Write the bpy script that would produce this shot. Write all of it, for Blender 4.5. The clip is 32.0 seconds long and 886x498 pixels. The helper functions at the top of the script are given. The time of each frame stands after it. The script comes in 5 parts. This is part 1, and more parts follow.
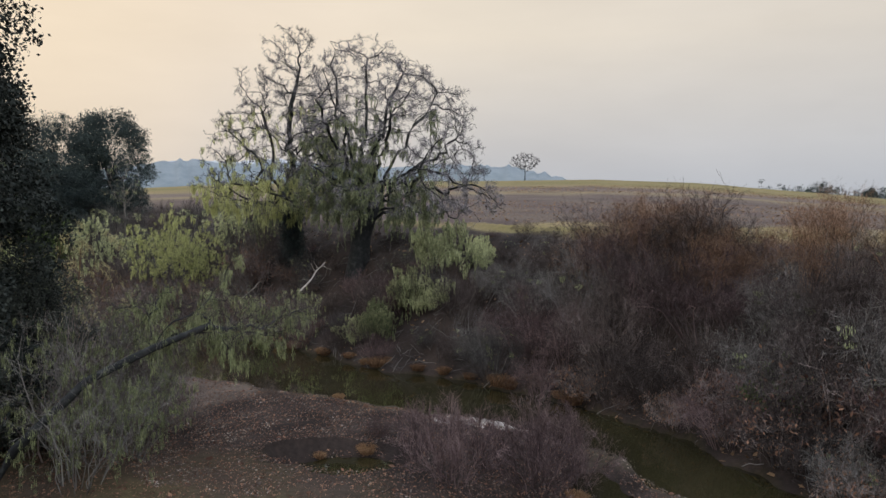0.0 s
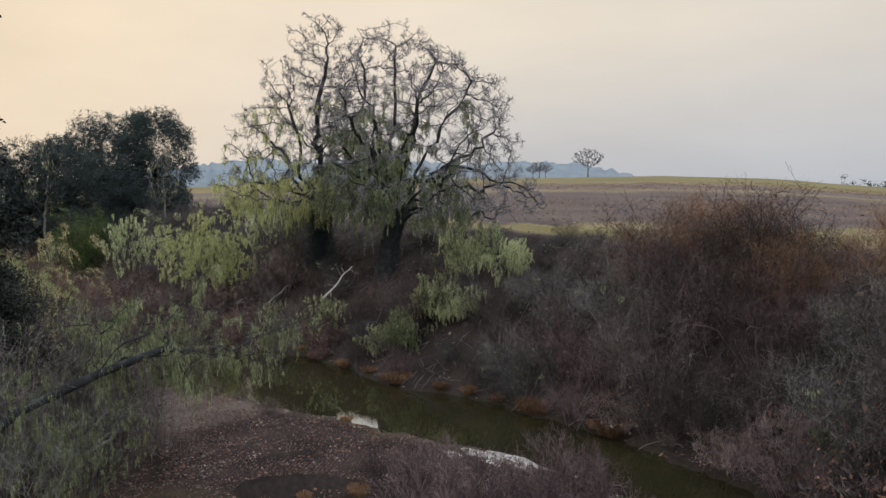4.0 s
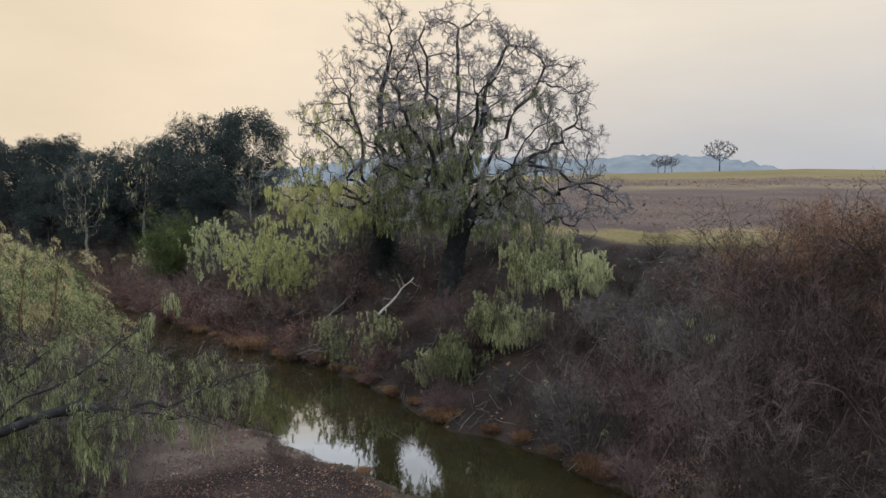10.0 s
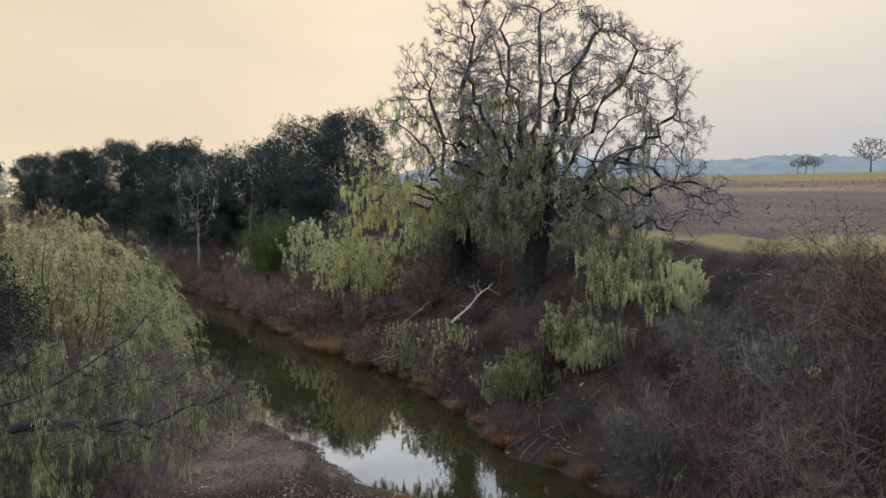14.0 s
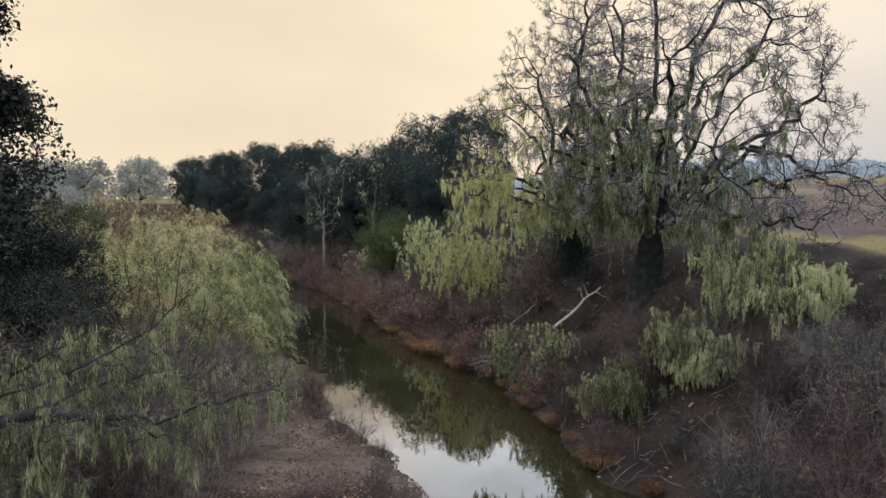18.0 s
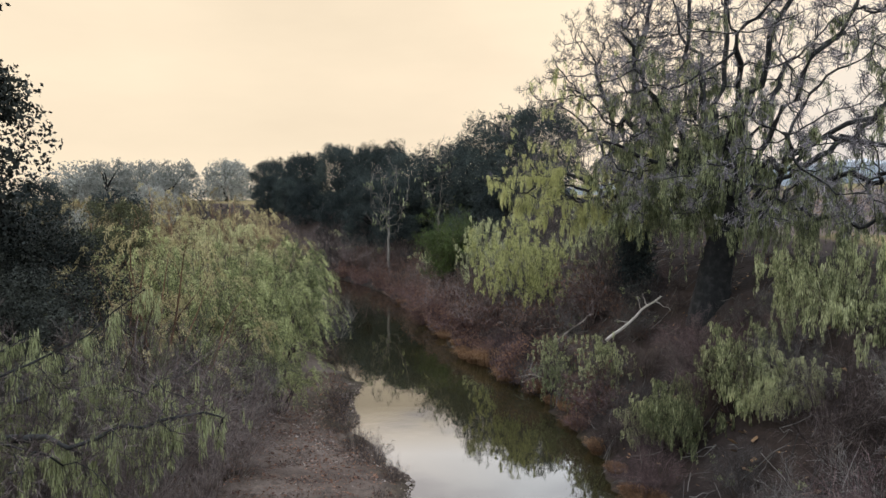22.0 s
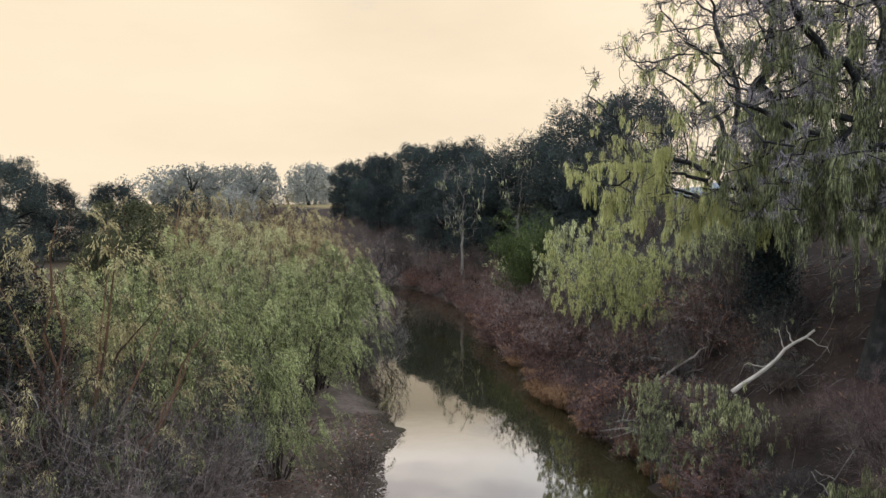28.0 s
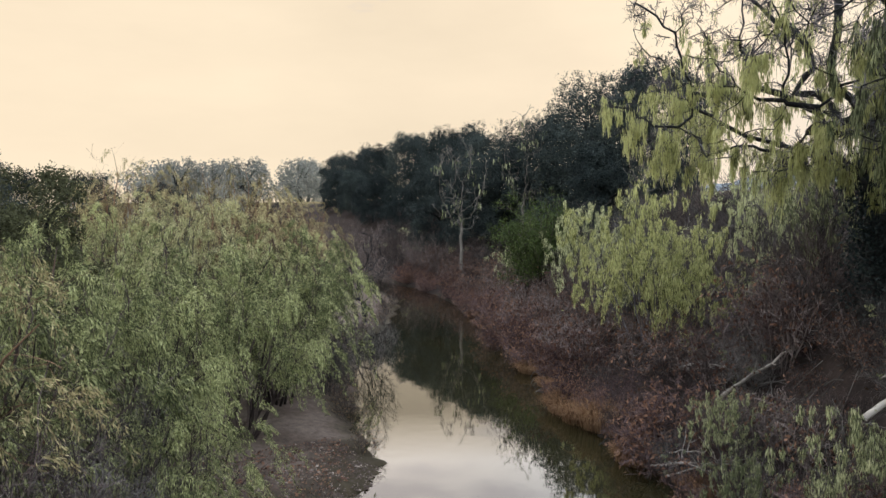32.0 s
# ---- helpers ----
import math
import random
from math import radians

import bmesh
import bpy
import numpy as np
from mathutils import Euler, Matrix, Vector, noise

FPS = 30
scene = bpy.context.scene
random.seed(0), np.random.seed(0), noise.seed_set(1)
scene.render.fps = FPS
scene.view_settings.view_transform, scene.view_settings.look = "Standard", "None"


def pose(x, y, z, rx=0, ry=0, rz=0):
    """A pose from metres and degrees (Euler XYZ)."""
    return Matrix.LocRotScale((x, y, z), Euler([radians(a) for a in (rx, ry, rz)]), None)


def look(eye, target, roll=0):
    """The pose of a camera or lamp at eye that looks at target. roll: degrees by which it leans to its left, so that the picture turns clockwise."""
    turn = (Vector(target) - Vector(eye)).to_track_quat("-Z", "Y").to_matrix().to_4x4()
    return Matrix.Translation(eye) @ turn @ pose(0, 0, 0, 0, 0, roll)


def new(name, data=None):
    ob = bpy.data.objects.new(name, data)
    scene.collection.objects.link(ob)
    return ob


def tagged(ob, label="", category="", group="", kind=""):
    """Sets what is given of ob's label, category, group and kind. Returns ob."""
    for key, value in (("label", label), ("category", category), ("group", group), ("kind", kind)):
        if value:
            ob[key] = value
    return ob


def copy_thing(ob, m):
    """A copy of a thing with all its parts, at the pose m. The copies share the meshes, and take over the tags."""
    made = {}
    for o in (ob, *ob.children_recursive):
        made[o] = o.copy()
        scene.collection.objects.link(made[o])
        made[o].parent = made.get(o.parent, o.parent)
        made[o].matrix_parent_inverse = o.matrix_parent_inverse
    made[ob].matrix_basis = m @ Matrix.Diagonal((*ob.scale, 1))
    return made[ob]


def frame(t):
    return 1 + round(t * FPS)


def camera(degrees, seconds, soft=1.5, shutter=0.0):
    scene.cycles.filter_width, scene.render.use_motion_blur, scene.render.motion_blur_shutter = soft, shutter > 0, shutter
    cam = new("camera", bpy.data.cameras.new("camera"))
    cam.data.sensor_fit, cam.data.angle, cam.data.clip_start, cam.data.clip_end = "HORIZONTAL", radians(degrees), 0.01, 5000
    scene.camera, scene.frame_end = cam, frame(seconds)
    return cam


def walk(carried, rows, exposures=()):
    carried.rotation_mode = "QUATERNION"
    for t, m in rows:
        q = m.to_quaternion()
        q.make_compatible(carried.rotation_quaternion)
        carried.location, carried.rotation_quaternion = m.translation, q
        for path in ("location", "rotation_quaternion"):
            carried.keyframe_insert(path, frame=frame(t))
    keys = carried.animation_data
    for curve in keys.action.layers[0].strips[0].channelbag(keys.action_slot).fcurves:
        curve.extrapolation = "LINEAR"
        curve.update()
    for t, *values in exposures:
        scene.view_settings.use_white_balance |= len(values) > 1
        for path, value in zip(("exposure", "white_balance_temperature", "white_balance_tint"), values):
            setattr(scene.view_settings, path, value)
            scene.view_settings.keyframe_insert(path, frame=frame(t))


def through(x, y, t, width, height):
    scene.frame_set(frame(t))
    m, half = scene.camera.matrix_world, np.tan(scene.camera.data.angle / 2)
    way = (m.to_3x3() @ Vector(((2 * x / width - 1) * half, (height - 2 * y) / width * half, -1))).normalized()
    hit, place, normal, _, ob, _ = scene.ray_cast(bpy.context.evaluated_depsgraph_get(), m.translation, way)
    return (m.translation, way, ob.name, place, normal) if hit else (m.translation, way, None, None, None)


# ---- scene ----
# Camera: a drone gliding up a creek, metres and degrees (t, x, y, z, yaw, pitch, roll).
cam = camera(65.1, 32.0, soft=1.5)
ROWS = [
    (0.0, 0.05, 1.17, 11.26, 0.60, -4.08, 0.20),
    (0.5, 0.33, 1.75, 11.27, 0.71, -4.13, 0.20),
    (1.0, 0.61, 2.33, 11.28, 0.74, -4.16, 0.19),
    (1.5, 0.89, 2.91, 11.29, 0.78, -4.17, 0.16),
    (2.0, 1.16, 3.49, 11.30, 0.83, -4.18, 0.14),
    (2.5, 1.44, 4.06, 11.31, 0.91, -4.20, 0.12),
    (3.0, 1.72, 4.65, 11.33, 1.53, -4.23, 0.10),
    (3.5, 1.99, 5.25, 11.35, 3.36, -4.26, 0.07),
    (4.0, 2.26, 5.86, 11.38, 6.00, -4.30, 0.03),
    (4.5, 2.53, 6.48, 11.42, 8.84, -4.34, -0.03),
    (6.5, 3.48, 9.22, 11.67, 14.59, -4.47, -0.29),
    (7.0, 3.73, 9.84, 11.73, 15.08, -4.51, -0.33),
    (7.5, 3.98, 10.43, 11.77, 15.31, -4.54, -0.34),
    (8.0, 4.22, 10.99, 11.81, 15.38, -4.56, -0.34),
    (8.5, 4.45, 11.52, 11.84, 15.50, -4.57, -0.33),
    (9.0, 4.68, 12.04, 11.87, 15.55, -4.59, -0.31),
    (9.5, 4.91, 12.54, 11.89, 15.79, -4.61, -0.32),
    (10.0, 5.14, 13.03, 11.91, 16.37, -4.64, -0.34),
    (10.5, 5.36, 13.52, 11.92, 17.51, -4.65, -0.34),
    (11.0, 5.59, 14.03, 11.92, 18.93, -4.64, -0.33),
    (11.5, 5.81, 14.54, 11.91, 20.24, -4.62, -0.29),
    (12.0, 6.03, 15.06, 11.89, 21.41, -4.60, -0.25),
    (12.5, 6.24, 15.58, 11.86, 22.31, -4.57, -0.22),
    (13.0, 6.43, 16.10, 11.84, 23.17, -4.53, -0.19),
    (13.5, 6.60, 16.62, 11.80, 24.38, -4.48, -0.17),
    (14.0, 6.75, 17.12, 11.76, 26.50, -4.42, -0.15),
    (14.5, 6.89, 17.61, 11.72, 29.02, -4.37, -0.14),
    (16.5, 7.22, 19.40, 11.32, 34.31, -4.19, -0.15),
    (17.0, 7.29, 19.85, 11.26, 35.83, -4.14, -0.10),
    (17.5, 7.34, 20.31, 11.20, 37.18, -4.10, -0.03),
    (18.0, 7.38, 20.78, 11.15, 38.04, -4.06, 0.04),
    (18.5, 7.39, 21.25, 11.11, 38.64, -4.03, 0.10),
    (19.0, 7.40, 21.74, 11.08, 39.16, -3.99, 0.14),
    (19.5, 7.38, 22.24, 11.05, 39.74, -3.96, 0.17),
    (20.0, 7.36, 22.75, 11.02, 40.36, -3.92, 0.20),
    (20.5, 7.34, 23.27, 10.99, 41.08, -3.89, 0.22),
    (21.0, 7.30, 23.81, 10.95, 42.37, -3.86, 0.24),
    (21.5, 7.26, 24.35, 10.90, 43.84, -3.84, 0.26),
    (22.0, 7.18, 24.89, 10.86, 45.12, -3.82, 0.27),
    (22.5, 7.07, 25.45, 10.82, 46.37, -3.80, 0.26),
    (23.0, 6.91, 26.01, 10.80, 47.88, -3.79, 0.23),
    (23.5, 6.68, 26.57, 10.80, 49.35, -3.77, 0.17),
    (24.0, 6.37, 27.16, 10.81, 50.58, -3.76, 0.10),
    (24.5, 5.98, 27.75, 10.84, 51.38, -3.75, 0.03),
    (25.0, 5.52, 28.37, 10.87, 51.84, -3.72, -0.03),
    (25.5, 4.99, 28.99, 10.89, 52.18, -3.68, -0.06),
    (27.5, 2.12, 31.73, 10.70, 52.55, -3.50, 0.01),
    (28.0, 1.36, 32.42, 10.52, 52.57, -3.49, 0.05),
    (28.5, 0.59, 33.11, 10.31, 52.61, -3.48, 0.09),
    (29.0, -0.18, 33.78, 10.08, 52.56, -3.46, 0.13),
    (29.5, -0.96, 34.45, 9.84, 52.53, -3.44, 0.14),
    (30.0, -1.75, 35.10, 9.61, 52.46, -3.42, 0.13),
    (30.5, -2.55, 35.74, 9.40, 52.41, -3.40, 0.09),
    (31.0, -3.36, 36.36, 9.22, 52.40, -3.40, 0.03),
    (31.5, -4.19, 36.97, 9.06, 52.38, -3.37, -0.04),
    (32.0, -5.03, 37.57, 8.93, 52.46, -3.31, -0.11),
]
walk(cam, [(t, pose(x, y, z, 90 + pitch, 0, yaw) @ pose(0, 0, 0, 0, 0, roll)) for t, x, y, z, yaw, pitch, roll in ROWS],
     [(0.0, -0.14), (10.0, -0.09), (16.0, 0.0), (24.0, 0.15), (32.0, 0.11)])

# ---- sky and light ----
SUN_YAW, SUN_UP = 94.0, 20.0         # degrees to the left of +y, and above the horizon


def direction(yaw, up):
    return Vector((-math.sin(radians(yaw)) * math.cos(radians(up)), math.cos(radians(yaw)) * math.cos(radians(up)), math.sin(radians(up))))


sun_dir = direction(SUN_YAW, SUN_UP)
glow_dir = direction(68.0, 10.0)     # where the cloud deck is thinnest and warmest


def node(tree, kind, **values):
    n = tree.nodes.new(kind)
    for key, value in values.items():
        n.inputs[key].default_value = value
    return n


def ramp(tree, source, stops):
    n = tree.nodes.new("ShaderNodeValToRGB")
    els = n.color_ramp.elements
    while len(els) < len(stops):
        els.new(0.5)
    for e, (at, c) in zip(els, stops):
        e.position, e.color = at, (*c, 1.0)
    tree.links.new(source, n.inputs["Fac"])
    return n.outputs["Color"]


def mixed(tree, kind, fac, a, b):
    n = tree.nodes.new("ShaderNodeMix")
    n.data_type, n.blend_type = "RGBA", kind
    for socket, value in ((n.inputs[0], fac), (n.inputs[6], a), (n.inputs[7], b)):
        if isinstance(value, bpy.types.NodeSocket):
            tree.links.new(value, socket)
        else:
            socket.default_value = value if isinstance(value, float) else (*value, 1.0)
    return n.outputs[2]


def maths(tree, op, a, b=0.0, clamp=False):
    n = tree.nodes.new("ShaderNodeMath")
    n.operation, n.use_clamp = op, clamp
    for socket, value in zip(n.inputs, (a, b)):
        if isinstance(value, bpy.types.NodeSocket):
            tree.links.new(value, socket)
        else:
            socket.default_value = value
    return n.outputs[0]


def build_world():
    world = bpy.data.worlds.new("overcast_sky")
    scene.world = world
    world.use_nodes = True
    t = world.node_tree
    bg = t.nodes["Background"]
    sky = t.nodes.new("ShaderNodeTexSky")
    sky.sky_type, sky.sun_disc = "NISHITA", False
    sky.sun_elevation, sky.sun_rotation = radians(SUN_UP), radians(-SUN_YAW)
    sky.air_density, sky.dust_density = 1.0, 4.0
    thin = node(t, "ShaderNodeVectorMath")
    thin.operation = "SCALE"
    t.links.new(sky.outputs[0], thin.inputs[0])
    thin.inputs["Scale"].default_value = 0.05
    # the overcast veil: warm towards the low sun, grey-lilac away from it
    co = t.nodes.new("ShaderNodeTexCoord").outputs["Generated"]
    dot = t.nodes.new("ShaderNodeVectorMath")
    dot.operation = "DOT_PRODUCT"
    t.links.new(co, dot.inputs[0])
    dot.inputs[1].default_value = glow_dir
    warm = maths(t, "MULTIPLY_ADD", dot.outputs["Value"], 0.5)
    t.nodes[-1].inputs[2].default_value = 0.5
    sep = t.nodes.new("ShaderNodeSeparateXYZ")
    t.links.new(co, sep.inputs[0])
    veil = ramp(t, warm, [(0.0, (0.68, 0.66, 0.64)), (0.55, (0.76, 0.695, 0.61)), (0.70, (0.82, 0.73, 0.61)), (0.82, (0.92, 0.79, 0.64)), (0.92, (0.99, 0.82, 0.61)), (1.0, (0.99, 0.825, 0.61))])
    low = ramp(t, warm, [(0.0, (0.46, 0.50, 0.56)), (0.66, (0.50, 0.52, 0.57)), (0.80, (0.60, 0.57, 0.56)), (0.89, (0.85, 0.72, 0.58)), (0.95, (0.98, 0.81, 0.605)), (1.0, (0.99, 0.825, 0.61))])
    height = maths(t, "MULTIPLY", sep.outputs["Z"], 4.5, True)
    clouds = node(t, "ShaderNodeTexNoise", Scale=2.2, Detail=5.0, Roughness=0.55)
    stretch = node(t, "ShaderNodeMapping")
    stretch.inputs["Scale"].default_value = (1.0, 1.0, 3.5)
    t.links.new(co, stretch.inputs[0])
    t.links.new(stretch.outputs[0], clouds.inputs["Vector"])
    soft = maths(t, "MULTIPLY_ADD", clouds.outputs["Fac"], 0.30)
    t.nodes[-1].inputs[2].default_value = 0.86
    both = mixed(t, "MIX", height, low, veil)
    # above the haze the cloud is whiter
    band = maths(t, "MULTIPLY", maths(t, "SUBTRACT", sep.outputs["Z"], 0.284), 16.0, True)
    upper = ramp(t, warm, [(0.0, (0.70, 0.72, 0.76)), (0.88, (0.68, 0.72, 0.79)), (0.93, (0.76, 0.77, 0.80)), (0.975, (1.0, 0.91, 0.84)), (1.0, (1.05, 0.93, 0.82))])
    both = mixed(t, "MIX", band, both, upper)
    # greyer cloud higher up, broken by soft streaks
    high = maths(t, "MULTIPLY_ADD", sep.outputs["Z"], 12.0)
    t.nodes[-1].inputs[2].default_value = -4.35
    heaps = node(t, "ShaderNodeTexNoise", Scale=5.5, Detail=6.0, Roughness=0.5)
    t.links.new(stretch.outputs[0], heaps.inputs["Vector"])
    broken = maths(t, "MULTIPLY_ADD", heaps.outputs["Fac"], 6.0)
    t.nodes[-1].inputs[2].default_value = -3.0
    high = maths(t, "ADD", high, broken, True)
    over = ramp(t, warm, [(0.0, (0.56, 0.59, 0.64)), (0.78, (0.46, 0.50, 0.58)), (0.90, (0.50, 0.53, 0.60)), (0.965, (0.70, 0.65, 0.65)), (1.0, (0.80, 0.71, 0.67))])
    both = mixed(t, "MIX", high, both, over)
    grey = node(t, "ShaderNodeVectorMath")
    grey.operation = "SCALE"
    t.links.new(both, grey.inputs[0])
    gain = ramp(t, warm, [(0.0, (1.0, 1.0, 1.0)), (0.70, (0.99, 0.99, 0.99)), (0.91, (0.955, 0.955, 0.955)), (0.96, (0.84, 0.84, 0.84)), (1.0, (0.83, 0.83, 0.83))])
    soft = maths(t, "MULTIPLY", maths(t, "MULTIPLY", soft, gain), 1.09)
    t.links.new(soft, grey.inputs["Scale"])
    # an overcast sky is brightest overhead
    lift = maths(t, "SUBTRACT", sep.outputs["Z"], 0.42, True)
    lift = maths(t, "MULTIPLY_ADD", lift, 1.2)
    t.nodes[-1].inputs[2].default_value = 1.0
    # and far brighter above the haze than near the horizon
    lift = maths(t, "ADD", lift, maths(t, "MULTIPLY", band, 2.05))
    dome = node(t, "ShaderNodeVectorMath")
    dome.operation = "SCALE"
    t.links.new(grey.outputs[0], dome.inputs[0])
    t.links.new(lift, dome.inputs["Scale"])
    total = mixed(t, "MIX", 0.985, thin.outputs[0], dome.outputs[0])
    t.links.new(total, bg.inputs["Color"])
    bg.inputs["Strength"].default_value = 1.0


build_world()
sun = new("sun", bpy.data.lights.new("sun", "SUN"))
sun.data.energy, sun.data.angle, sun.data.color = 0.7, radians(12), (1.0, 0.84, 0.66)
sun.matrix_world = look(sun_dir * 100, (0, 0, 0))


# ---- materials ----
def material(name, stops, scale=6.0, rough=0.9, island=0.0, bump=0.0, bump_scale=20.0, spec=0.2, attribute="", through=0.0):
    """A surface whose colour runs over the stops with noise; island: how far single leaves or twigs differ."""
    m = bpy.data.materials.new(name)
    m.use_nodes = True
    t = m.node_tree
    b = t.nodes["Principled BSDF"]
    co = t.nodes.new("ShaderNodeTexCoord").outputs["Object"]
    n = node(t, "ShaderNodeTexNoise", Scale=scale, Detail=6.0, Roughness=0.6)
    t.links.new(co, n.inputs["Vector"])
    fac = n.outputs["Fac"]
    if island:
        geo = t.nodes.new("ShaderNodeNewGeometry")
        info = t.nodes.new("ShaderNodeObjectInfo")
        part_r = maths(t, "MULTIPLY_ADD", geo.outputs["Random Per Island"], island)
        t.nodes[-1].inputs[2].default_value = -island / 2
        obj_r = maths(t, "MULTIPLY_ADD", info.outputs["Random"], island * 0.8)
        t.nodes[-1].inputs[2].default_value = -island * 0.4
        fac = maths(t, "ADD", fac, maths(t, "ADD", part_r, obj_r), True)
    k = len(stops) - 1
    colour = ramp(t, fac, [(0.25 + 0.5 * i / k, c) for i, c in enumerate(stops)])
    if attribute:
        a = t.nodes.new("ShaderNodeVertexColor")
        a.layer_name = attribute
        colour = mixed(t, "MULTIPLY", 1.0, a.outputs["Color"], colour)
    t.links.new(colour, b.inputs["Base Color"])
    b.inputs["Roughness"].default_value = rough
    b.inputs["Specular IOR Level"].default_value = spec
    if bump:
        n2 = node(t, "ShaderNodeTexNoise", Scale=bump_scale, Detail=5.0)
        t.links.new(co, n2.inputs["Vector"])
        bm_ = node(t, "ShaderNodeBump", Strength=bump, Distance=0.05)
        t.links.new(n2.outputs["Fac"], bm_.inputs["Height"])
        t.links.new(bm_.outputs[0], b.inputs["Normal"])
    if through:
        tr = t.nodes.new("ShaderNodeBsdfTranslucent")
        t.links.new(colour, tr.inputs["Color"])
        mix = node(t, "ShaderNodeMixShader", Fac=through)
        t.links.new(b.outputs[0], mix.inputs[1])
        t.links.new(tr.outputs[0], mix.inputs[2])
        t.links.new(mix.outputs[0], t.nodes["Material Output"].inputs["Surface"])
    return m


GROUND = material("ground_soil", [(0.6, 0.6, 0.6), (1.0, 1.0, 1.0), (1.4, 1.36, 1.32)], 4.0, 0.95, 0, 0.7, 9.0, 0.1, "tone")
BARK = material("oak_bark", [(0.010, 0.0105, 0.0115), (0.021, 0.022, 0.0225), (0.052, 0.054, 0.051)], 3.0, 0.95, 0.2, 0.6, 14.0)
TWIG = material("oak_twig", [(0.075, 0.07, 0.078), (0.155, 0.145, 0.16), (0.26, 0.245, 0.26)], 2.0, 0.95, 0.5)
PALE_BARK = material("pale_living_bark", [(0.07, 0.065, 0.058), (0.14, 0.13, 0.115), (0.23, 0.215, 0.19)], 2.0, 0.9, 0.3, 0.4, 10.0)
PALE = material("pale_bark", [(0.20, 0.17, 0.15), (0.36, 0.33, 0.29), (0.48, 0.45, 0.40)], 3.0, 0.9, 0.3, 0.4, 10.0)
LICHEN = material("lace_lichen", [(0.10, 0.115, 0.062), (0.33, 0.355, 0.19), (0.64, 0.66, 0.39)], 1.1, 0.95, 0.6, through=0.5)
OAK_LICHEN = material("grey_lace_lichen", [(0.085, 0.10, 0.058), (0.27, 0.305, 0.165), (0.54, 0.58, 0.34)], 1.1, 0.95, 0.6, through=0.5)
LICHEN_YELLOW = material("lace_lichen_yellow", [(0.10, 0.11, 0.045), (0.32, 0.335, 0.14), (0.60, 0.61, 0.29)], 1.2, 0.95, 0.6, through=0.5)
LIVE_OAK = material("live_oak_leaf", [(0.016, 0.023, 0.024), (0.036, 0.048, 0.047), (0.072, 0.09, 0.082)], 0.35, 0.85, 0.4, spec=0.1)
OLIVE_OAK = material("olive_oak_leaf", [(0.02, 0.024, 0.014), (0.045, 0.05, 0.026), (0.085, 0.09, 0.045)], 0.5, 0.8, 0.5, spec=0.15)
# Live oak leaf again, darkened: the near trees' backlit shade put into the colour.
SHADED_OAK = material("shaded_oak_leaf", [(0.014, 0.017, 0.016), (0.03, 0.035, 0.031), (0.056, 0.062, 0.052)], 0.5, 0.8, 0.35, spec=0.1)
WILLOW = material("willow_leaf", [(0.085, 0.088, 0.045), (0.28, 0.28, 0.14), (0.56, 0.545, 0.30)], 0.6, 0.85, 0.5, through=0.3)
WILLOW_GREEN = material("willow_green_leaf", [(0.06, 0.072, 0.033), (0.25, 0.275, 0.125), (0.54, 0.57, 0.28)], 0.6, 0.85, 0.5, through=0.3)
WILLOW_BROWN = material("willow_autumn_leaf", [(0.10, 0.083, 0.047), (0.28, 0.24, 0.125), (0.50, 0.445, 0.24)], 0.6, 0.85, 0.5, through=0.3)
MOSSY = material("mossy_leaf", [(0.08, 0.088, 0.048), (0.20, 0.222, 0.11), (0.38, 0.41, 0.22)], 0.8, 0.9, 0.7, through=0.3)
DRY_LEAF = material("dry_leaf", [(0.07, 0.043, 0.026), (0.16, 0.098, 0.055), (0.28, 0.18, 0.10)], 0.5, 0.9, 0.7, through=0.2)
DRY_RED = material("dry_red_leaf", [(0.07, 0.037, 0.027), (0.15, 0.08, 0.055), (0.25, 0.145, 0.095)], 0.5, 0.9, 0.7, through=0.2)
BROWN = material("brown_stem", [(0.026, 0.02, 0.0185), (0.058, 0.045, 0.042), (0.12, 0.096, 0.087)], 0.8, 0.95, 0.7)
# Leaf colour paled to grey-green: the haze over the far trees is in it.
HAZED_LEAF = material("hazed_far_leaf", [(0.19, 0.20, 0.18), (0.25, 0.26, 0.235), (0.32, 0.325, 0.29)], 0.2, 0.95, 0.5)
GREY = material("grey_stem", [(0.036, 0.033, 0.032), (0.084, 0.078, 0.073), (0.17, 0.158, 0.147)], 0.8, 0.95, 0.7)
RUST = material("rust_stem", [(0.056, 0.033, 0.022), (0.138, 0.081, 0.05), (0.24, 0.148, 0.094)], 0.8, 0.95, 0.7)
MAUVE = material("mauve_stem", [(0.05, 0.04, 0.037), (0.115, 0.092, 0.084), (0.21, 0.172, 0.157)], 0.8, 0.95, 0.7)
RED = material("dogwood_stem", [(0.044, 0.029, 0.029), (0.09, 0.06, 0.06), (0.16, 0.112, 0.108)], 0.8, 0.95, 0.7)
STRAW = material("straw_blade", [(0.08, 0.044, 0.024), (0.17, 0.095, 0.05), (0.27, 0.165, 0.09)], 0.8, 0.95, 0.7, through=0.2)
# Air haze is mixed into both hill colours, the farther one paler.
HILL = material("hazed_hill", [(0.32, 0.34, 0.36), (0.34, 0.36, 0.38), (0.36, 0.375, 0.39)], 0.01, 1.0)
HILL_NEAR = material("hazed_wooded_hill", [(0.105, 0.13, 0.145), (0.145, 0.172, 0.19), (0.185, 0.212, 0.228)], 0.03, 1.0)
STONE = material("pebble", [(0.06, 0.044, 0.036), (0.12, 0.092, 0.078), (0.36, 0.31, 0.27)], 1.0, 0.8, 0.9)
